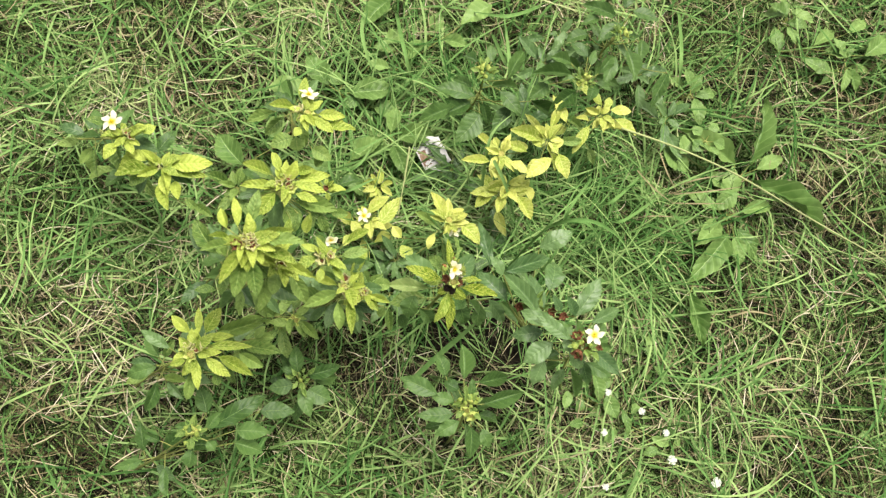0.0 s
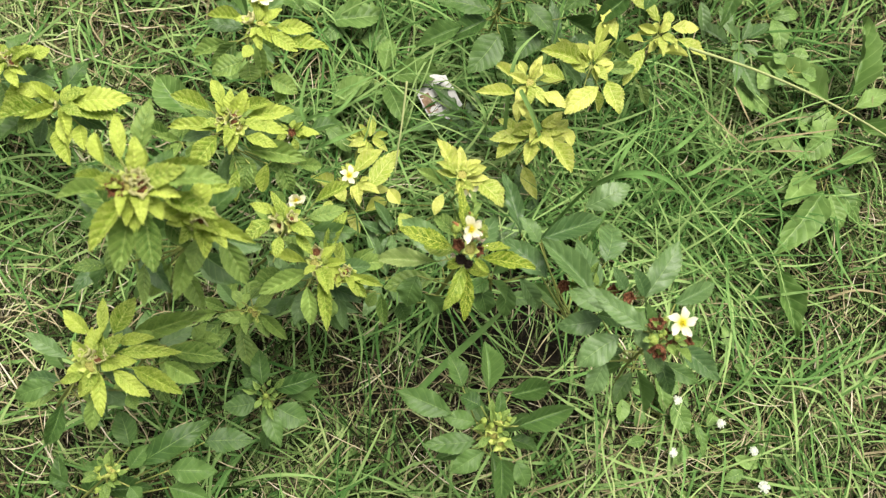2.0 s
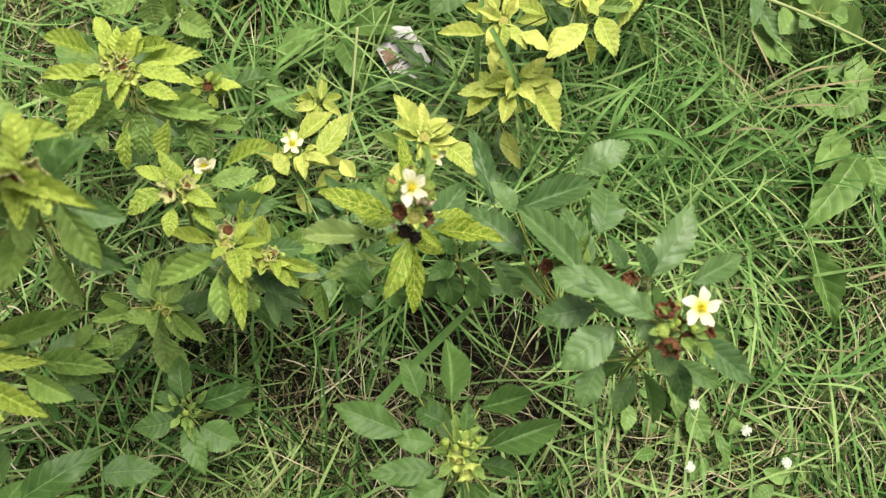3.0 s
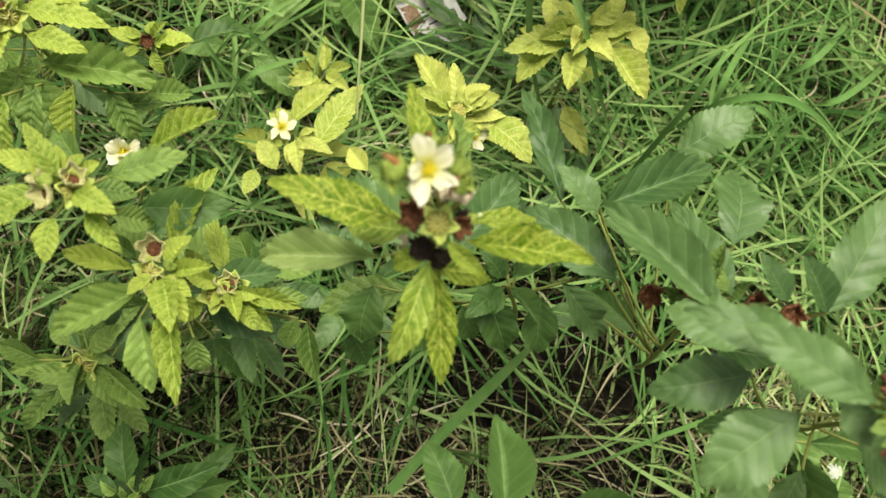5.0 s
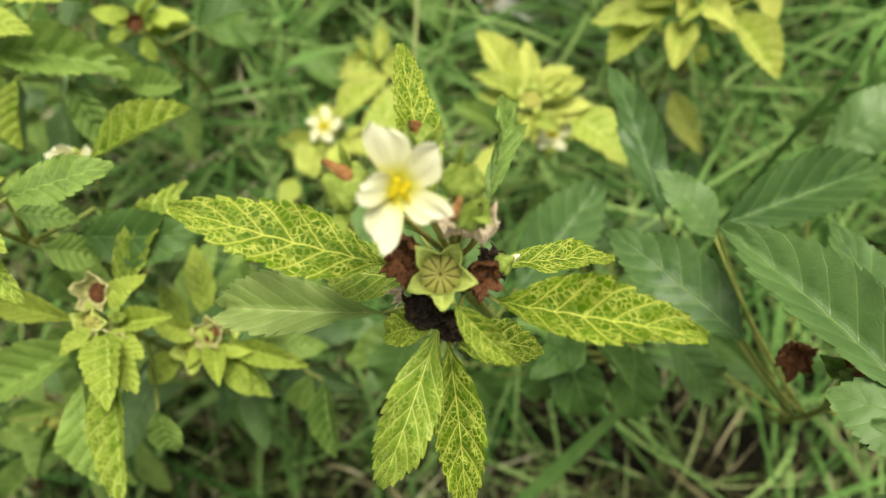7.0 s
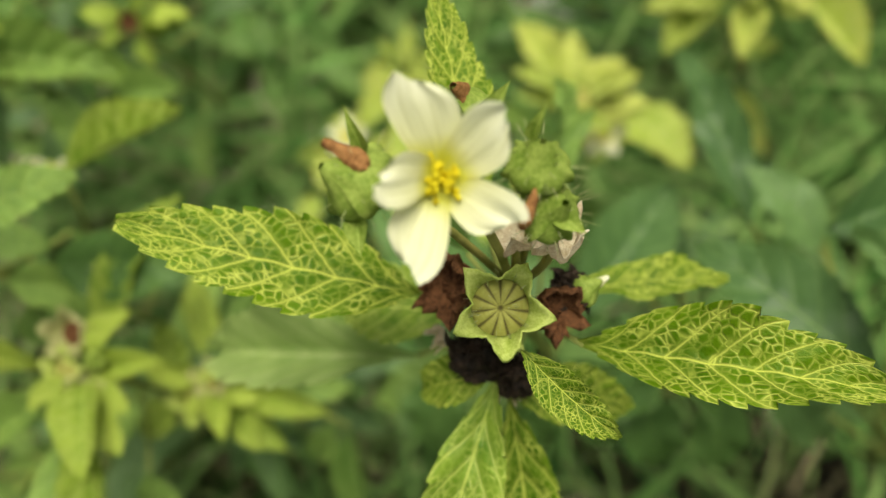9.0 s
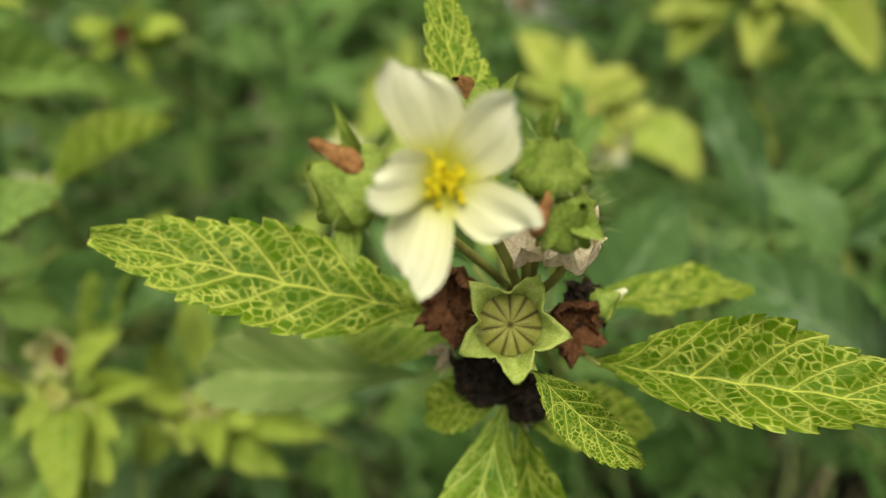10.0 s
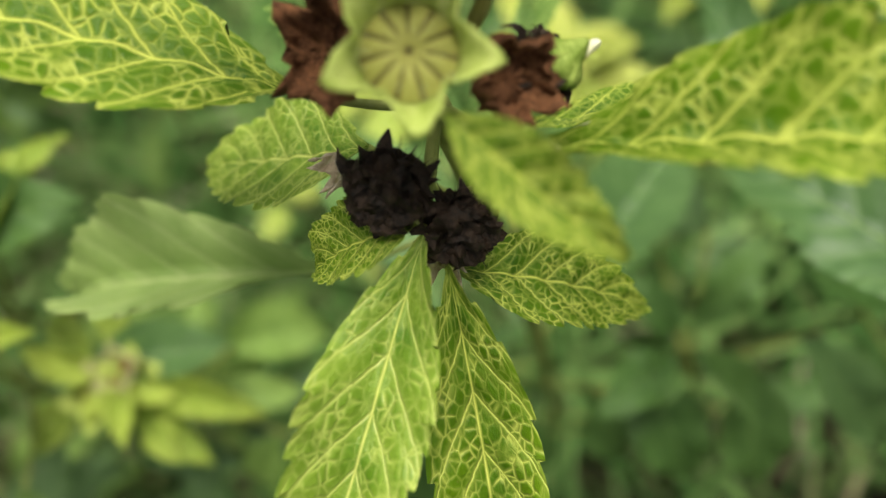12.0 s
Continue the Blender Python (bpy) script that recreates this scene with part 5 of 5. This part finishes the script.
plant, top = shoot((0.463, 0.227, 0.060), "broad", 0, [
    (18, -5, 0, 129, -66, -20, 36), (11, 17, 10, 30, 112, 20, 30), (-8, 19, 0, -93, 60, 10, 34), (0, -18, -10, -33, -45, -20, 28),
    (-20, -84, 0, -83, -157, -4, 37), (-78, -171, 0, -63, -244, 0, 29), (28, 16, -4, 69, 35, -6, 24), (-92, 26, 10, -70, 57, 14, 32),
    (-7, -85, -10, 3, -124, -16, 24), (0, -20, -20, -42, 7, -20, 33)], (0.462, 0.235), 129, 0, "long-leaved green weed sprawling low in the grass")
plant, top = shoot((0.403, 0.269, 0.090), "broad", 0, [
    (10, -1, -4, 27, -8, -6, 19), (4, 8, -4, 17, 27, -6, 17), (-7, -1, -4, -20, -16, -6, 21), (-8, 7, -4, -19, 20, -6, 17),
    (6, -8, -4, 10, -24, -6, 17), (-52, -8, -30, -15, -36, -40, 35)], (0.397, 0.277), 130, 0)
plant, top = shoot((0.591, 0.441, 0.050), "broad", 0, [
    (-54, -8, -4, -57, 31, -6, 25), (-31, 58, -4, 7, 43, -6, 19), (29, -36, -4, -17, -16, -6, 24), (46, -35, -4, 77, -51, -6, 22),
    (2, 5, -4, 36, 31, -6, 21), (84, -4, -4, 122, 29, -6, 34), (20, -1, -4, 58, -6, -6, 24), (-40, 57, -4, -76, 46, -6, 20),
    (58, 30, -4, 89, 52, -6, 21)], (0.586, 0.449), 131, 0)
plant, top = shoot((0.258, -0.098, 0.050), "broad", 0, [
    (12, 12, -4, 27, -19, -6, 24), (-6, 40, -4, 1, 2, -6, 20), (-42, 15, -4, -46, -9, -6, 17), (-23, 8, -4, -29, -13, -6, 14),
    (32, -5, -4, 42, -42, -6, 12), (3, 27, -4, 22, 31, -6, 18), (74, -42, -4, 100, -52, -6, 15), (83, -56, -4, 63, -65, -6, 15),
    (-32, 27, -4, -17, 22, -6, 12), (24, -31, -4, 9, -50, -6, 15), (46, -12, -4, 58, 2, -6, 13), (-20, -26, -4, -40, -30, -6, 13)], (0.259, -0.090), 132, 0)
plant, top = shoot((0.012, 0.409, 0.050), "broad", 0, [
    (3, 7, -18, 19, 46, -22, 24), (-6, -6, -7, -38, -44, -14, 22), (19, -6, 0, 55, -17, 5, 21)], (0.017, 0.417), 133, 0, "low sprig of green weed leaves among the grass")
plant, top = shoot((0.172, 0.368, 0.080), "dark", 0, [
    (7, 12, 1, 27, 46, 8, 14), (-10, -5, -16, -45, -24, -17, 14), (11, -1, -13, 55, -3, -4, 17), (-7, 8, -10, -36, 40, -9, 17),
    (-6, -14, -19, -21, -44, -28, 14), (9, 5, -12, 43, 21, -2, 14)], (0.178, 0.376), 134, 0, "low sprig of green weed leaves among the grass")
plant, top = shoot((0.049, 0.210, 0.060), "dark", 0, [
    (-6, 6, -11, -33, 37, -7, 16), (1, -6, -19, 10, -51, -27, 20), (4, 8, -16, 21, 38, -17, 12), (-16, -6, -2, -59, -23, 8, 16),
    (12, -9, -10, 51, -36, 0, 19)], (0.049, 0.218), 135, 0, "low sprig of green weed leaves among the grass")
plant, top = shoot((0.195, 0.417, 0.070), "dark", 0, [
    (1, -11, -17, 3, -46, -20, 16), (3, 4, -16, 22, 30, -12, 12), (-19, -3, -10, -52, -8, -16, 12), (11, -10, -16, 37, -33, -26, 14)], (0.190, 0.425), 136, 0, "low sprig of green weed leaves among the grass")
plant, top = shoot((0.395, 0.349, 0.060), "broad", 0, [
    (-2, 10, -1, -8, 38, -4, 16), (-7, -6, -19, -29, -26, -21, 14), (10, 2, -19, 48, 12, -26, 18), (-9, 11, -17, -27, 35, -25, 17),
    (1, -9, 2, 7, -50, 4, 23), (2, 4, -15, 19, 34, -9, 19)], (0.389, 0.357), 137, 0, "low sprig of green weed leaves among the grass")
plant, top = shoot((0.141, 0.272, 0.100), "dark", 0, [
    (10, -12, -5, 39, -42, 2, 17), (-2, 8, 2, -9, 50, 12, 15), (-5, -13, -19, -22, -57, -10, 17), (5, 2, -16, 42, 21, -14, 17),
    (-7, 3, -20, -50, 22, -10, 16), (7, -14, -1, 23, -42, 5, 13)], (0.140, 0.280), 138, 0, "low sprig of green weed leaves among the grass")
plant, top = shoot((-0.038, 0.251, 0.060), "broad", 0, [
    (4, -11, 1, 24, -59, 8, 26), (1, 6, -6, 7, 44, -7, 21), (-9, -8, -2, -40, -34, -2, 17), (7, 1, -7, 63, 7, -12, 31)], (-0.034, 0.259), 139, 0, "low sprig of green weed leaves among the grass")
plant, top = shoot((0.344, 0.296, 0.090), "dark", 0, [
    (-2, 18, -18, -8, 56, -27, 16), (-2, -10, 1, -11, -49, 6, 14), (7, 5, 0, 35, 24, -2, 14), (-6, 4, -16, -45, 28, -18, 17),
    (7, -13, -20, 29, -53, -26, 19)], (0.350, 0.304), 140, 0, "low sprig of green weed leaves among the grass")
plant, top = shoot((0.114, 0.103, 0.060), "dark", 0, [
    (-6, 1, -14, -46, 4, -7, 15), (10, -10, -4, 44, -46, -2, 19), (-2, 18, -13, -7, 58, -6, 17), (-5, -5, -1, -34, -32, -6, 16)], (0.116, 0.111), 141, 0, "low sprig of green weed leaves among the grass")
plant, top = shoot((-0.029, 0.032, 0.070), "dark", 0, [
    (12, 7, -16, 37, 23, -10, 11), (-12, -1, -18, -44, -5, -20, 14), (5, -6, -13, 29, -35, -24, 13), (-6, 13, -1, -22, 50, 8, 14),
    (-6, -10, 3, -24, -40, 7, 16)], (-0.033, 0.040), 142, 0, "low sprig of green weed leaves among the grass")
plant, top = shoot((-0.177, -0.011, 0.120), "mid", 0, [
    (8, 8, -5, 32, 32, 0, 16), (-10, -2, 2, -39, -9, 4, 14), (6, -9, 4, 23, -32, 9, 14), (0, 7, -10, 1, 43, -21, 16),
    (-6, -8, -11, -28, -35, -4, 18)], (-0.183, -0.003), 143, 0, "low sprig of green weed leaves among the grass")
plant, top = shoot((-0.105, 0.199, 0.060), "broad", 0, [
    (16, 13, 2, 58, 46, 4, 25), (-9, 0, 2, -47, 2, 10, 21), (7, -7, 3, 35, -33, -5, 21)], (-0.107, 0.207), 144, 0, "low sprig of green weed leaves among the grass")
plant, top = shoot((-0.230, 0.150, 0.120), "mid", 0, [
    (-3, -5, -7, -23, -34, -15, 15), (5, 0, -19, 31, -3, -12, 12), (-10, 3, -4, -41, 13, 3, 18), (4, -10, -3, 17, -37, -3, 15),
    (5, 7, -18, 26, 33, -25, 19)], (-0.227, 0.158), 145, 0, "low sprig of green weed leaves among the grass")
plant, top = shoot((0.304, 0.359, 0.090), "dark", 0, [
    (1, 14, -12, 5, 51, -15, 14), (-4, -2, 3, -39, -22, -6, 14), (7, 2, -7, 44, 12, -8, 16), (-10, 12, -3, -35, 42, 5, 17),
    (1, -14, -6, 4, -53, -15, 16)], (0.310, 0.367), 146, 0, "low sprig of green weed leaves among the grass")
plant, top = shoot((0.449, 0.174, 0.050), "broad", 0, [
    (13, -17, -6, 44, -59, -20, 27), (2, 17, -13, 10, 73, -2, 30), (-15, -14, 1, -57, -53, 12, 30), (14, 3, 4, 64, 15, -2, 22),
    (-13, 7, -6, -56, 31, -14, 22)], (0.453, 0.182), 147, 0, "low sprig of green weed leaves among the grass")
plant, top = shoot((0.658, -0.119, 0.030), "broad", 0, [
    (4, 3, -17, 18, 12, -13, 9), (-5, 2, -5, -15, 5, -5, 4), (2, -3, -17, 9, -12, -18, 6), (0, 3, -11, 1, 19, -10, 7),
    (-4, -3, 1, -19, -11, -2, 9), (4, 0, -16, 19, 1, -20, 8), (-4, 3, -10, -14, 10, -10, 7), (0, -3, -8, -3, -17, -12, 7),
    (2, 1, -2, 15, 11, -6, 9)], (0.656, -0.111), 148, 0, "low sprig of green weed leaves among the grass")
plant, top = shoot((0.359, -0.159, 0.030), "broad", 0, [
    (6, 6, -4, 19, 17, -1, 8), (-5, 0, 4, -23, -1, 0, 8), (9, -2, -13, 24, -7, -13, 8), (-4, 7, -16, -13, 20, -14, 7),
    (-1, -4, -18, -5, -20, -20, 8), (4, 3, 4, 19, 17, 0, 9)], (0.353, -0.151), 149, 0, "low sprig of green weed leaves among the grass")
plant, top = shoot((0.296, -0.183, 0.030), "broad", 0, [
    (9, -2, -18, 29, -8, -14, 11), (-1, 3, -15, -10, 24, -20, 11), (-2, -4, -2, -10, -22, 1, 11), (4, 0, -14, 20, 2, -14, 7),
    (-5, 1, -3, -22, 7, 1, 8), (1, -3, -18, 10, -26, -20, 13)], (0.291, -0.175), 150, 0, "low sprig of green weed leaves among the grass")
plant, top = shoot((0.333, -0.038, 0.040), "broad", 0, [
    (0, -4, -13, -2, -31, -10, 13), (7, 2, -11, 32, 9, -13, 11), (-9, 5, -10, -36, 20, -17, 14), (5, -6, 3, 24, -32, 3, 14),
    (1, 9, -3, 3, 37, -11, 14)], (0.335, -0.030), 151, 0, "low sprig of green weed leaves among the grass")
plant, top = shoot((0.273, -0.102, 0.040), "broad", 0, [
    (-1, -5, -13, -3, -24, -14, 9), (3, 5, -4, 15, 23, -4, 12), (-5, -3, -7, -26, -12, -7, 11), (7, -2, -17, 27, -10, -13, 11),
    (-5, 8, -6, -16, 26, -11, 12)], (0.279, -0.094), 152, 0, "low sprig of green weed leaves among the grass")
plant, top = shoot((0.644, 0.423, 0.050), "broad", 0, [
    (3, -11, -5, 13, -45, -6, 16), (6, 11, -15, 19, 37, -16, 13), (-9, -8, -13, -36, -32, -16, 15), (12, -1, -18, 46, -5, -20, 15),
    (-4, 5, 0, -25, 32, 8, 19), (-3, -13, 4, -10, -47, -6, 15)], (0.649, 0.431), 153, 0, "low sprig of green weed leaves among the grass")
plant, top = shoot((0.547, 0.477, 0.060), "broad", 0, [
    (-1, 5, -5, -7, 34, -3, 16), (-6, -10, -18, -23, -37, -20, 14), (7, 0, -12, 42, 1, -17, 18), (-3, 3, 3, -29, 24, -4, 18),
    (3, -6, -11, 14, -34, -8, 15)], (0.547, 0.485), 154, 0, "low sprig of green weed leaves among the grass")
plant, top = shoot((-0.051, 0.176, 0.070), "yel", 0, [
    (-3, 0, -8, -24, 2, -7, 10), (3, -2, 3, 19, -14, 5, 11), (-2, 4, -13, -10, 21, -15, 9), (-4, -4, -13, -14, -17, -15, 9)], (-0.056, 0.184), 155, 0, "low sprig of green weed leaves among the grass")
plant, top = shoot((-0.026, 0.072, 0.100), "dark", 0, [
    (-3, 5, 0, -19, 32, -6, 11), (0, -3, 1, -3, -24, -6, 9), (5, 2, 3, 27, 13, 1, 9), (-6, 2, -18, -34, 13, -14, 11),
    (3, -12, -10, 8, -33, -7, 8)], (-0.031, 0.080), 156, 0, "low sprig of green weed leaves among the grass")

# ---- the plant that the camera comes up to ----
UPPER_LEAVES = [
    ((-2.0, 1.6, 383.5), (-37.2, 9.2, 398), 13.0, 6, 0),
    ((18.8, -5.9, 385), (52.5, -13.5, 393.5), 11.6, -8, 1),
    ((11.3, -7.6, 396), (21.9, -17.6, 394), 5.3, 10, 1),
    ((7.3, -9.5, 378), (-4.8, -38.6, 366.0), 10.4, -10, 5),
    ((9, -12, 376), (11.0, -44.0, 354), 10.2, -4, 0),
    ((7, 12, 388), (2, 38.5, 396), 8.5, 20, 0),
]
LOWER_LEAVES = [
    ((15, 22, 345), (18, 57, 320), 7, 30, 8),
    ((17, 4, 368), (41.5, 6, 363.5), 7, -20, 4),
    ((-8, -2.0, 345), (-47.6, 1.5, 331), 14.0, 0, 2),
    ((2.0, 0.5, 374), (-18.0, 6.0, 361), 12.5, 5, 0),
    ((6.9, -9.0, 379), (-3.4, -10.2, 372), 7.2, 0, 1),
    ((8.8, -10.8, 372), (27.0, -11.6, 356), 9.5, 0, 0),
    ((4, 8, 378), (-10, 30, 350), 12, 0, 4),
]
hero = tagged(new("mallow_plant"), "flowering mallow weed with yellow-veined toothed leaves and withered calyces", "weed", "mallow plants")
FOOT = Vector((0.016, 0.012, 0))
hero.matrix_basis = Matrix.Translation(FOOT)


def mm(x, y, z):
    return Vector((x, y, z)) / 1000 - FOOT


bm = bmesh.new()
spine = bent((0, 0, -0.01), mm(9, 1, 380), (0.004, 0.003, 0), 12)
tube(bm, spine, [0.0024 - 0.00009 * k for k in range(13)], 8)
for k, (a, b, w, r, s) in enumerate(UPPER_LEAVES + LOWER_LEAVES):
    p = mm(*a)
    near = min(spine[5:], key=lambda q: (q - p + Vector((0, 0, 0.014))).length)
    tube(bm, bent(near, p, (0, 0, -0.001), 4), [0.0006, 0.0005, 0.00045, 0.0004, 0.0004], 6)
    leaf = part("leaf", SHAPES[{6: "mid", 7: "net", 3: "lime", 8: "soft", 9: "lime", 12: "mid"}.get(k, "net")][s], None, hero)
    leaf.matrix_basis = lay(p, mm(*b), w / 1000, r)
rng = random.Random(77)
for k in range(7):
    around, z = k * 2.4, 0.31 - 0.02 * k
    out = Vector((math.cos(around), math.sin(around), 0))
    if out.x > -0.3 and out.y < 0.3:
        continue
    root = min(spine, key=lambda q: abs(q.z - z))
    p = root + out * 0.013 + Vector((0, 0, 0.006))
    size = rng.uniform(0.034, 0.048)
    tube(bm, bent(root, p, (0, 0, -0.001), 3), 0.0006, 5)
    # Low leaves mostly take the dark tone, which stands in for shade.
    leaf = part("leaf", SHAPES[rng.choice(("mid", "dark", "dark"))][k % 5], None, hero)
    leaf.matrix_basis = lay(p, p + (out + Vector((0, 0, rng.uniform(-0.4, 0.1)))).normalized() * size, size * 0.48, rng.uniform(-15, 15))
part("stem", bm, STEM_GREEN, hero, "green hairy stem")
bm = bmesh.new()
tube(bm, bent(mm(10, 2, 386), mm(5.3, 5.2, 422.0), (0.001, 0.0005, 0), 6), [0.0007, 0.0006, 0.00055, 0.00055, 0.00055, 0.0007, 0.0010], 7)
tube(bm, bent(mm(9, 3, 386), mm(-1, 5, 419), (-0.001, 0.002, 0), 5), 0.0005, 6)
tube(bm, bent(mm(11, 3, 386), mm(13, 6, 414), (0.001, 0.002, 0), 5), 0.0005, 6)
tube(bm, bent(mm(11, 2, 386), mm(15.3, 3.9, 398.0), (0.001, 0, 0), 5), 0.0006, 6)
tube(bm, bent(mm(10, 2, 386), mm(10.8, 5.2, 395.6), (0.0005, 0, 0), 5), 0.0006, 6)
part("flower_stalk", bm, STALK_OLIVE, hero, "slender green flower stalk")
flower(hero, mm(5.4, 4.9, 423.4), (0.03, -0.42, 0.90), 0.0087, (93, 33, -43, 242, 163), (1.08, 0.98, 0.90, 1.0, 0.85), (16, 18, 8, 16, 46))
bud(hero, mm(-3.0, 6.6, 417.6), (-0.55, 0.25, 0.75), 0.0040, True, 0, 60, None, mm(-5.6, 9.0, 422.5), mm(-1.6, 7.0, 420.6), 0.72)
bud(hero, mm(14.0, 7.6, 416.6), (0.15, 0.35, 0.9), 0.0034, False, 1, 50)
bud(hero, mm(14.9, 3.9, 413.2), (0.35, -0.1, 0.8), 0.0034, True, 2, 90, None, mm(14.3, 5.4, 418.2), mm(12.2, 1.6, 415.6), 0.6)
bud(hero, mm(6.6, 17.0, 409.0), (-0.1, 0.4, 0.85), 0.0030, True, 1, 10, None, mm(5.8, 17.5, 413.5))
calyx(hero, mm(9.2, -2.9, 396.5), (0.12, -0.25, 0.93), 0.0042, "green", 22, 0)
calyx(hero, mm(2.5, 1.2, 390), (-0.5, -0.2, 0.75), 0.0043, "brown", 30, 0)
calyx(hero, mm(15.6, -2.2, 389.0), (0.5, -0.45, 0.7), 0.0035, "brown", 5, 1)
calyx(hero, mm(4.9, -6.2, 380.5), (-0.25, -0.7, 0.6), 0.0045, "black", 0, 0)
calyx(hero, mm(10.0, -8.6, 377), (0.3, -0.8, 0.45), 0.0042, "black", 40, 1)
calyx(hero, mm(17.5, 1.0, 385), (0.7, 0.1, 0.6), 0.0036, "black", 10, 2)
husk(hero, mm(15.6, 4.4, 399.6), (0.15, 0.40, 0.9), 0.0036, 0, 0)
husk(hero, mm(10.8, 5.6, 397.0), (-0.15, 0.40, 0.9), 0.0032, 1, 30)
bud(hero, mm(19.4, 1.0, 385), (0.8, 0.3, 0.5), 0.0022, True, 1, 0, PETAL)
husk(hero, mm(0.2, -3.2, 378.5), (-0.7, -0.5, 0.3), 0.0018, 1, 10)
husk(hero, mm(8.2, -10.0, 373.5), (0.1, -0.9, 0.2), 0.0020, 0, 50)
SEPAL = leaf_mesh("sepal", BUD_GREEN, 0.3, 5, 0.0, 0.5, 0.5, 0.1, 61, 1.3, 0.0)
for a, b, w in (((-2.2, 8.6, 419.5), (-3.6, 12.4, 423), 1.5), ((-3.6, 3.6, 416.5), (-3.2, -0.6, 416), 2.4), ((13.6, 9.4, 418.5), (15.2, 12.0, 421.5), 1.4),
                ((15.2, 3.4, 414.5), (18.4, 1.2, 414.0), 2.4), ((9.0, 13.2, 412.5), (11.8, 16.5, 416.5), 2.6), ((5.8, 14.5, 411.0), (5.0, 17.4, 414.0), 2.0)):
    sepal = part("sepal", SEPAL, None, hero, "pointed green sepal")
    sepal.matrix_basis = lay(mm(*a), mm(*b), w / 1000)
hairs(hero, [(mm(-3.0, 6.6, 417.6), 0.0038), (mm(14.0, 7.6, 416.6), 0.0032), (mm(14.9, 3.9, 413.2), 0.0032)], 0.0019, 45, 5)
hairs(hero, [(mm(9.0, -2.3, 395), 0.0036)], 0.0011, 90, 7)
hairs(hero, [(mm(4.9, -6.2, 380.5), 0.003), (mm(10, -8.6, 377), 0.003)], 0.0013, 90, 6, CALYX_BLACK)


# ---- white button flowers and a paper scrap in the grass ----


def white_flower(place, size):
    """A small white flower head on a thin stalk: a domed disc ringed with many narrow petals."""
    base = tagged(new("white_flower"), "small white daisy-like flower on a thin stalk in the grass", "flower", "white flowers")
    base.matrix_basis = pose(place[0] + 0.012, place[1] + 0.01, 0)
    top = Vector((-0.012, -0.01, place[2]))
    bm = bmesh.new()
    tube(bm, bent((0, 0, -0.005), top, (0.004, 0, 0), 5), 0.0006, 5)
    part("stalk", bm, STEM_GREEN, base)
    bm = bmesh.new()
    bmesh.ops.create_uvsphere(bm, u_segments=10, v_segments=6, radius=size * 0.62)
    for v in bm.verts:
        v.co = Vector((v.co.x, v.co.y, v.co.z * 0.6)) + top
    part("disc", bm, WHITE_PETAL, base)
    rng = random.Random(int(place[0] * 1000))
    bm = bmesh.new()
    for k in range(44):
        a, e = rng.uniform(0, 6.28), rng.uniform(0.1, 0.9)
        d = Vector((math.cos(a) * math.cos(e), math.sin(a) * math.cos(e), math.sin(e) * 0.7))
        side = Vector((-math.sin(a), math.cos(a), 0)) * size * 0.11
        p, q = top + d * size * 0.4, top + d * size * 0.85
        vs = [bm.verts.new(p - side * 0.5), bm.verts.new(p + side * 0.5), bm.verts.new(q + side), bm.verts.new(q + d * size * 0.1), bm.verts.new(q - side)]
        bm.faces.new(vs)
    part("petals", bm, WHITE_PETAL, base)
    return base


white_flower((0.259, -0.085, 0.087), 0.0055)
white_flower((0.314, -0.107, 0.060), 0.0055)
white_flower((0.347, -0.134, 0.060), 0.0055)
white_flower((0.262, -0.136, 0.060), 0.0055)
white_flower((0.411, -0.196, 0.070), 0.0077)
white_flower((0.351, -0.169, 0.070), 0.0072)
white_flower((0.264, -0.206, 0.060), 0.0055)
scrap = tagged(new("paper_scrap"), "crumpled weathered white scrap of printed paper in the grass", "litter")
scrap.matrix_basis = pose(0.022, 0.232, 0.048, 8, -6, 30)
pw, ph = 0.038, 0.044


def crumple(u, v):
    return 0.003 * math.sin(u * 7 + v * 3) + 0.002 * math.sin(v * 11 - u * 4) + 0.004 * abs(u - 0.45)


part("sheet", sheet_mesh("sheet", [[((i / 16 - 0.5) * pw, (j / 16 - 0.5) * ph * (1 - 0.15 * math.sin(i * 0.5)), crumple(i / 16, j / 16)) for j in range(17)] for i in range(17)], [[(i / 16, j / 16) for j in range(17)] for i in range(17)], PAPER), None, scrap)
for u0, u1, v0, v1, mat in ((0.38, 0.95, 0.78, 0.81, INK), (0.38, 0.95, 0.55, 0.58, INK), (0.36, 0.90, 0.30, 0.33, INK), (0.60, 0.635, 0.15, 0.80, INK), (0.04, 0.34, 0.25, 0.75, PRINT)):
    g = [[((u0 + (u1 - u0) * i / 6 - 0.5) * pw, (v0 + (v1 - v0) * j / 3 - 0.5) * ph, crumple(u0 + (u1 - u0) * i / 6, v0 + (v1 - v0) * j / 3) + 0.0006) for j in range(4)] for i in range(7)]
    part("print_mark", sheet_mesh("print_mark", g, [[(i / 6, j / 3) for j in range(4)] for i in range(7)], mat), None, scrap)
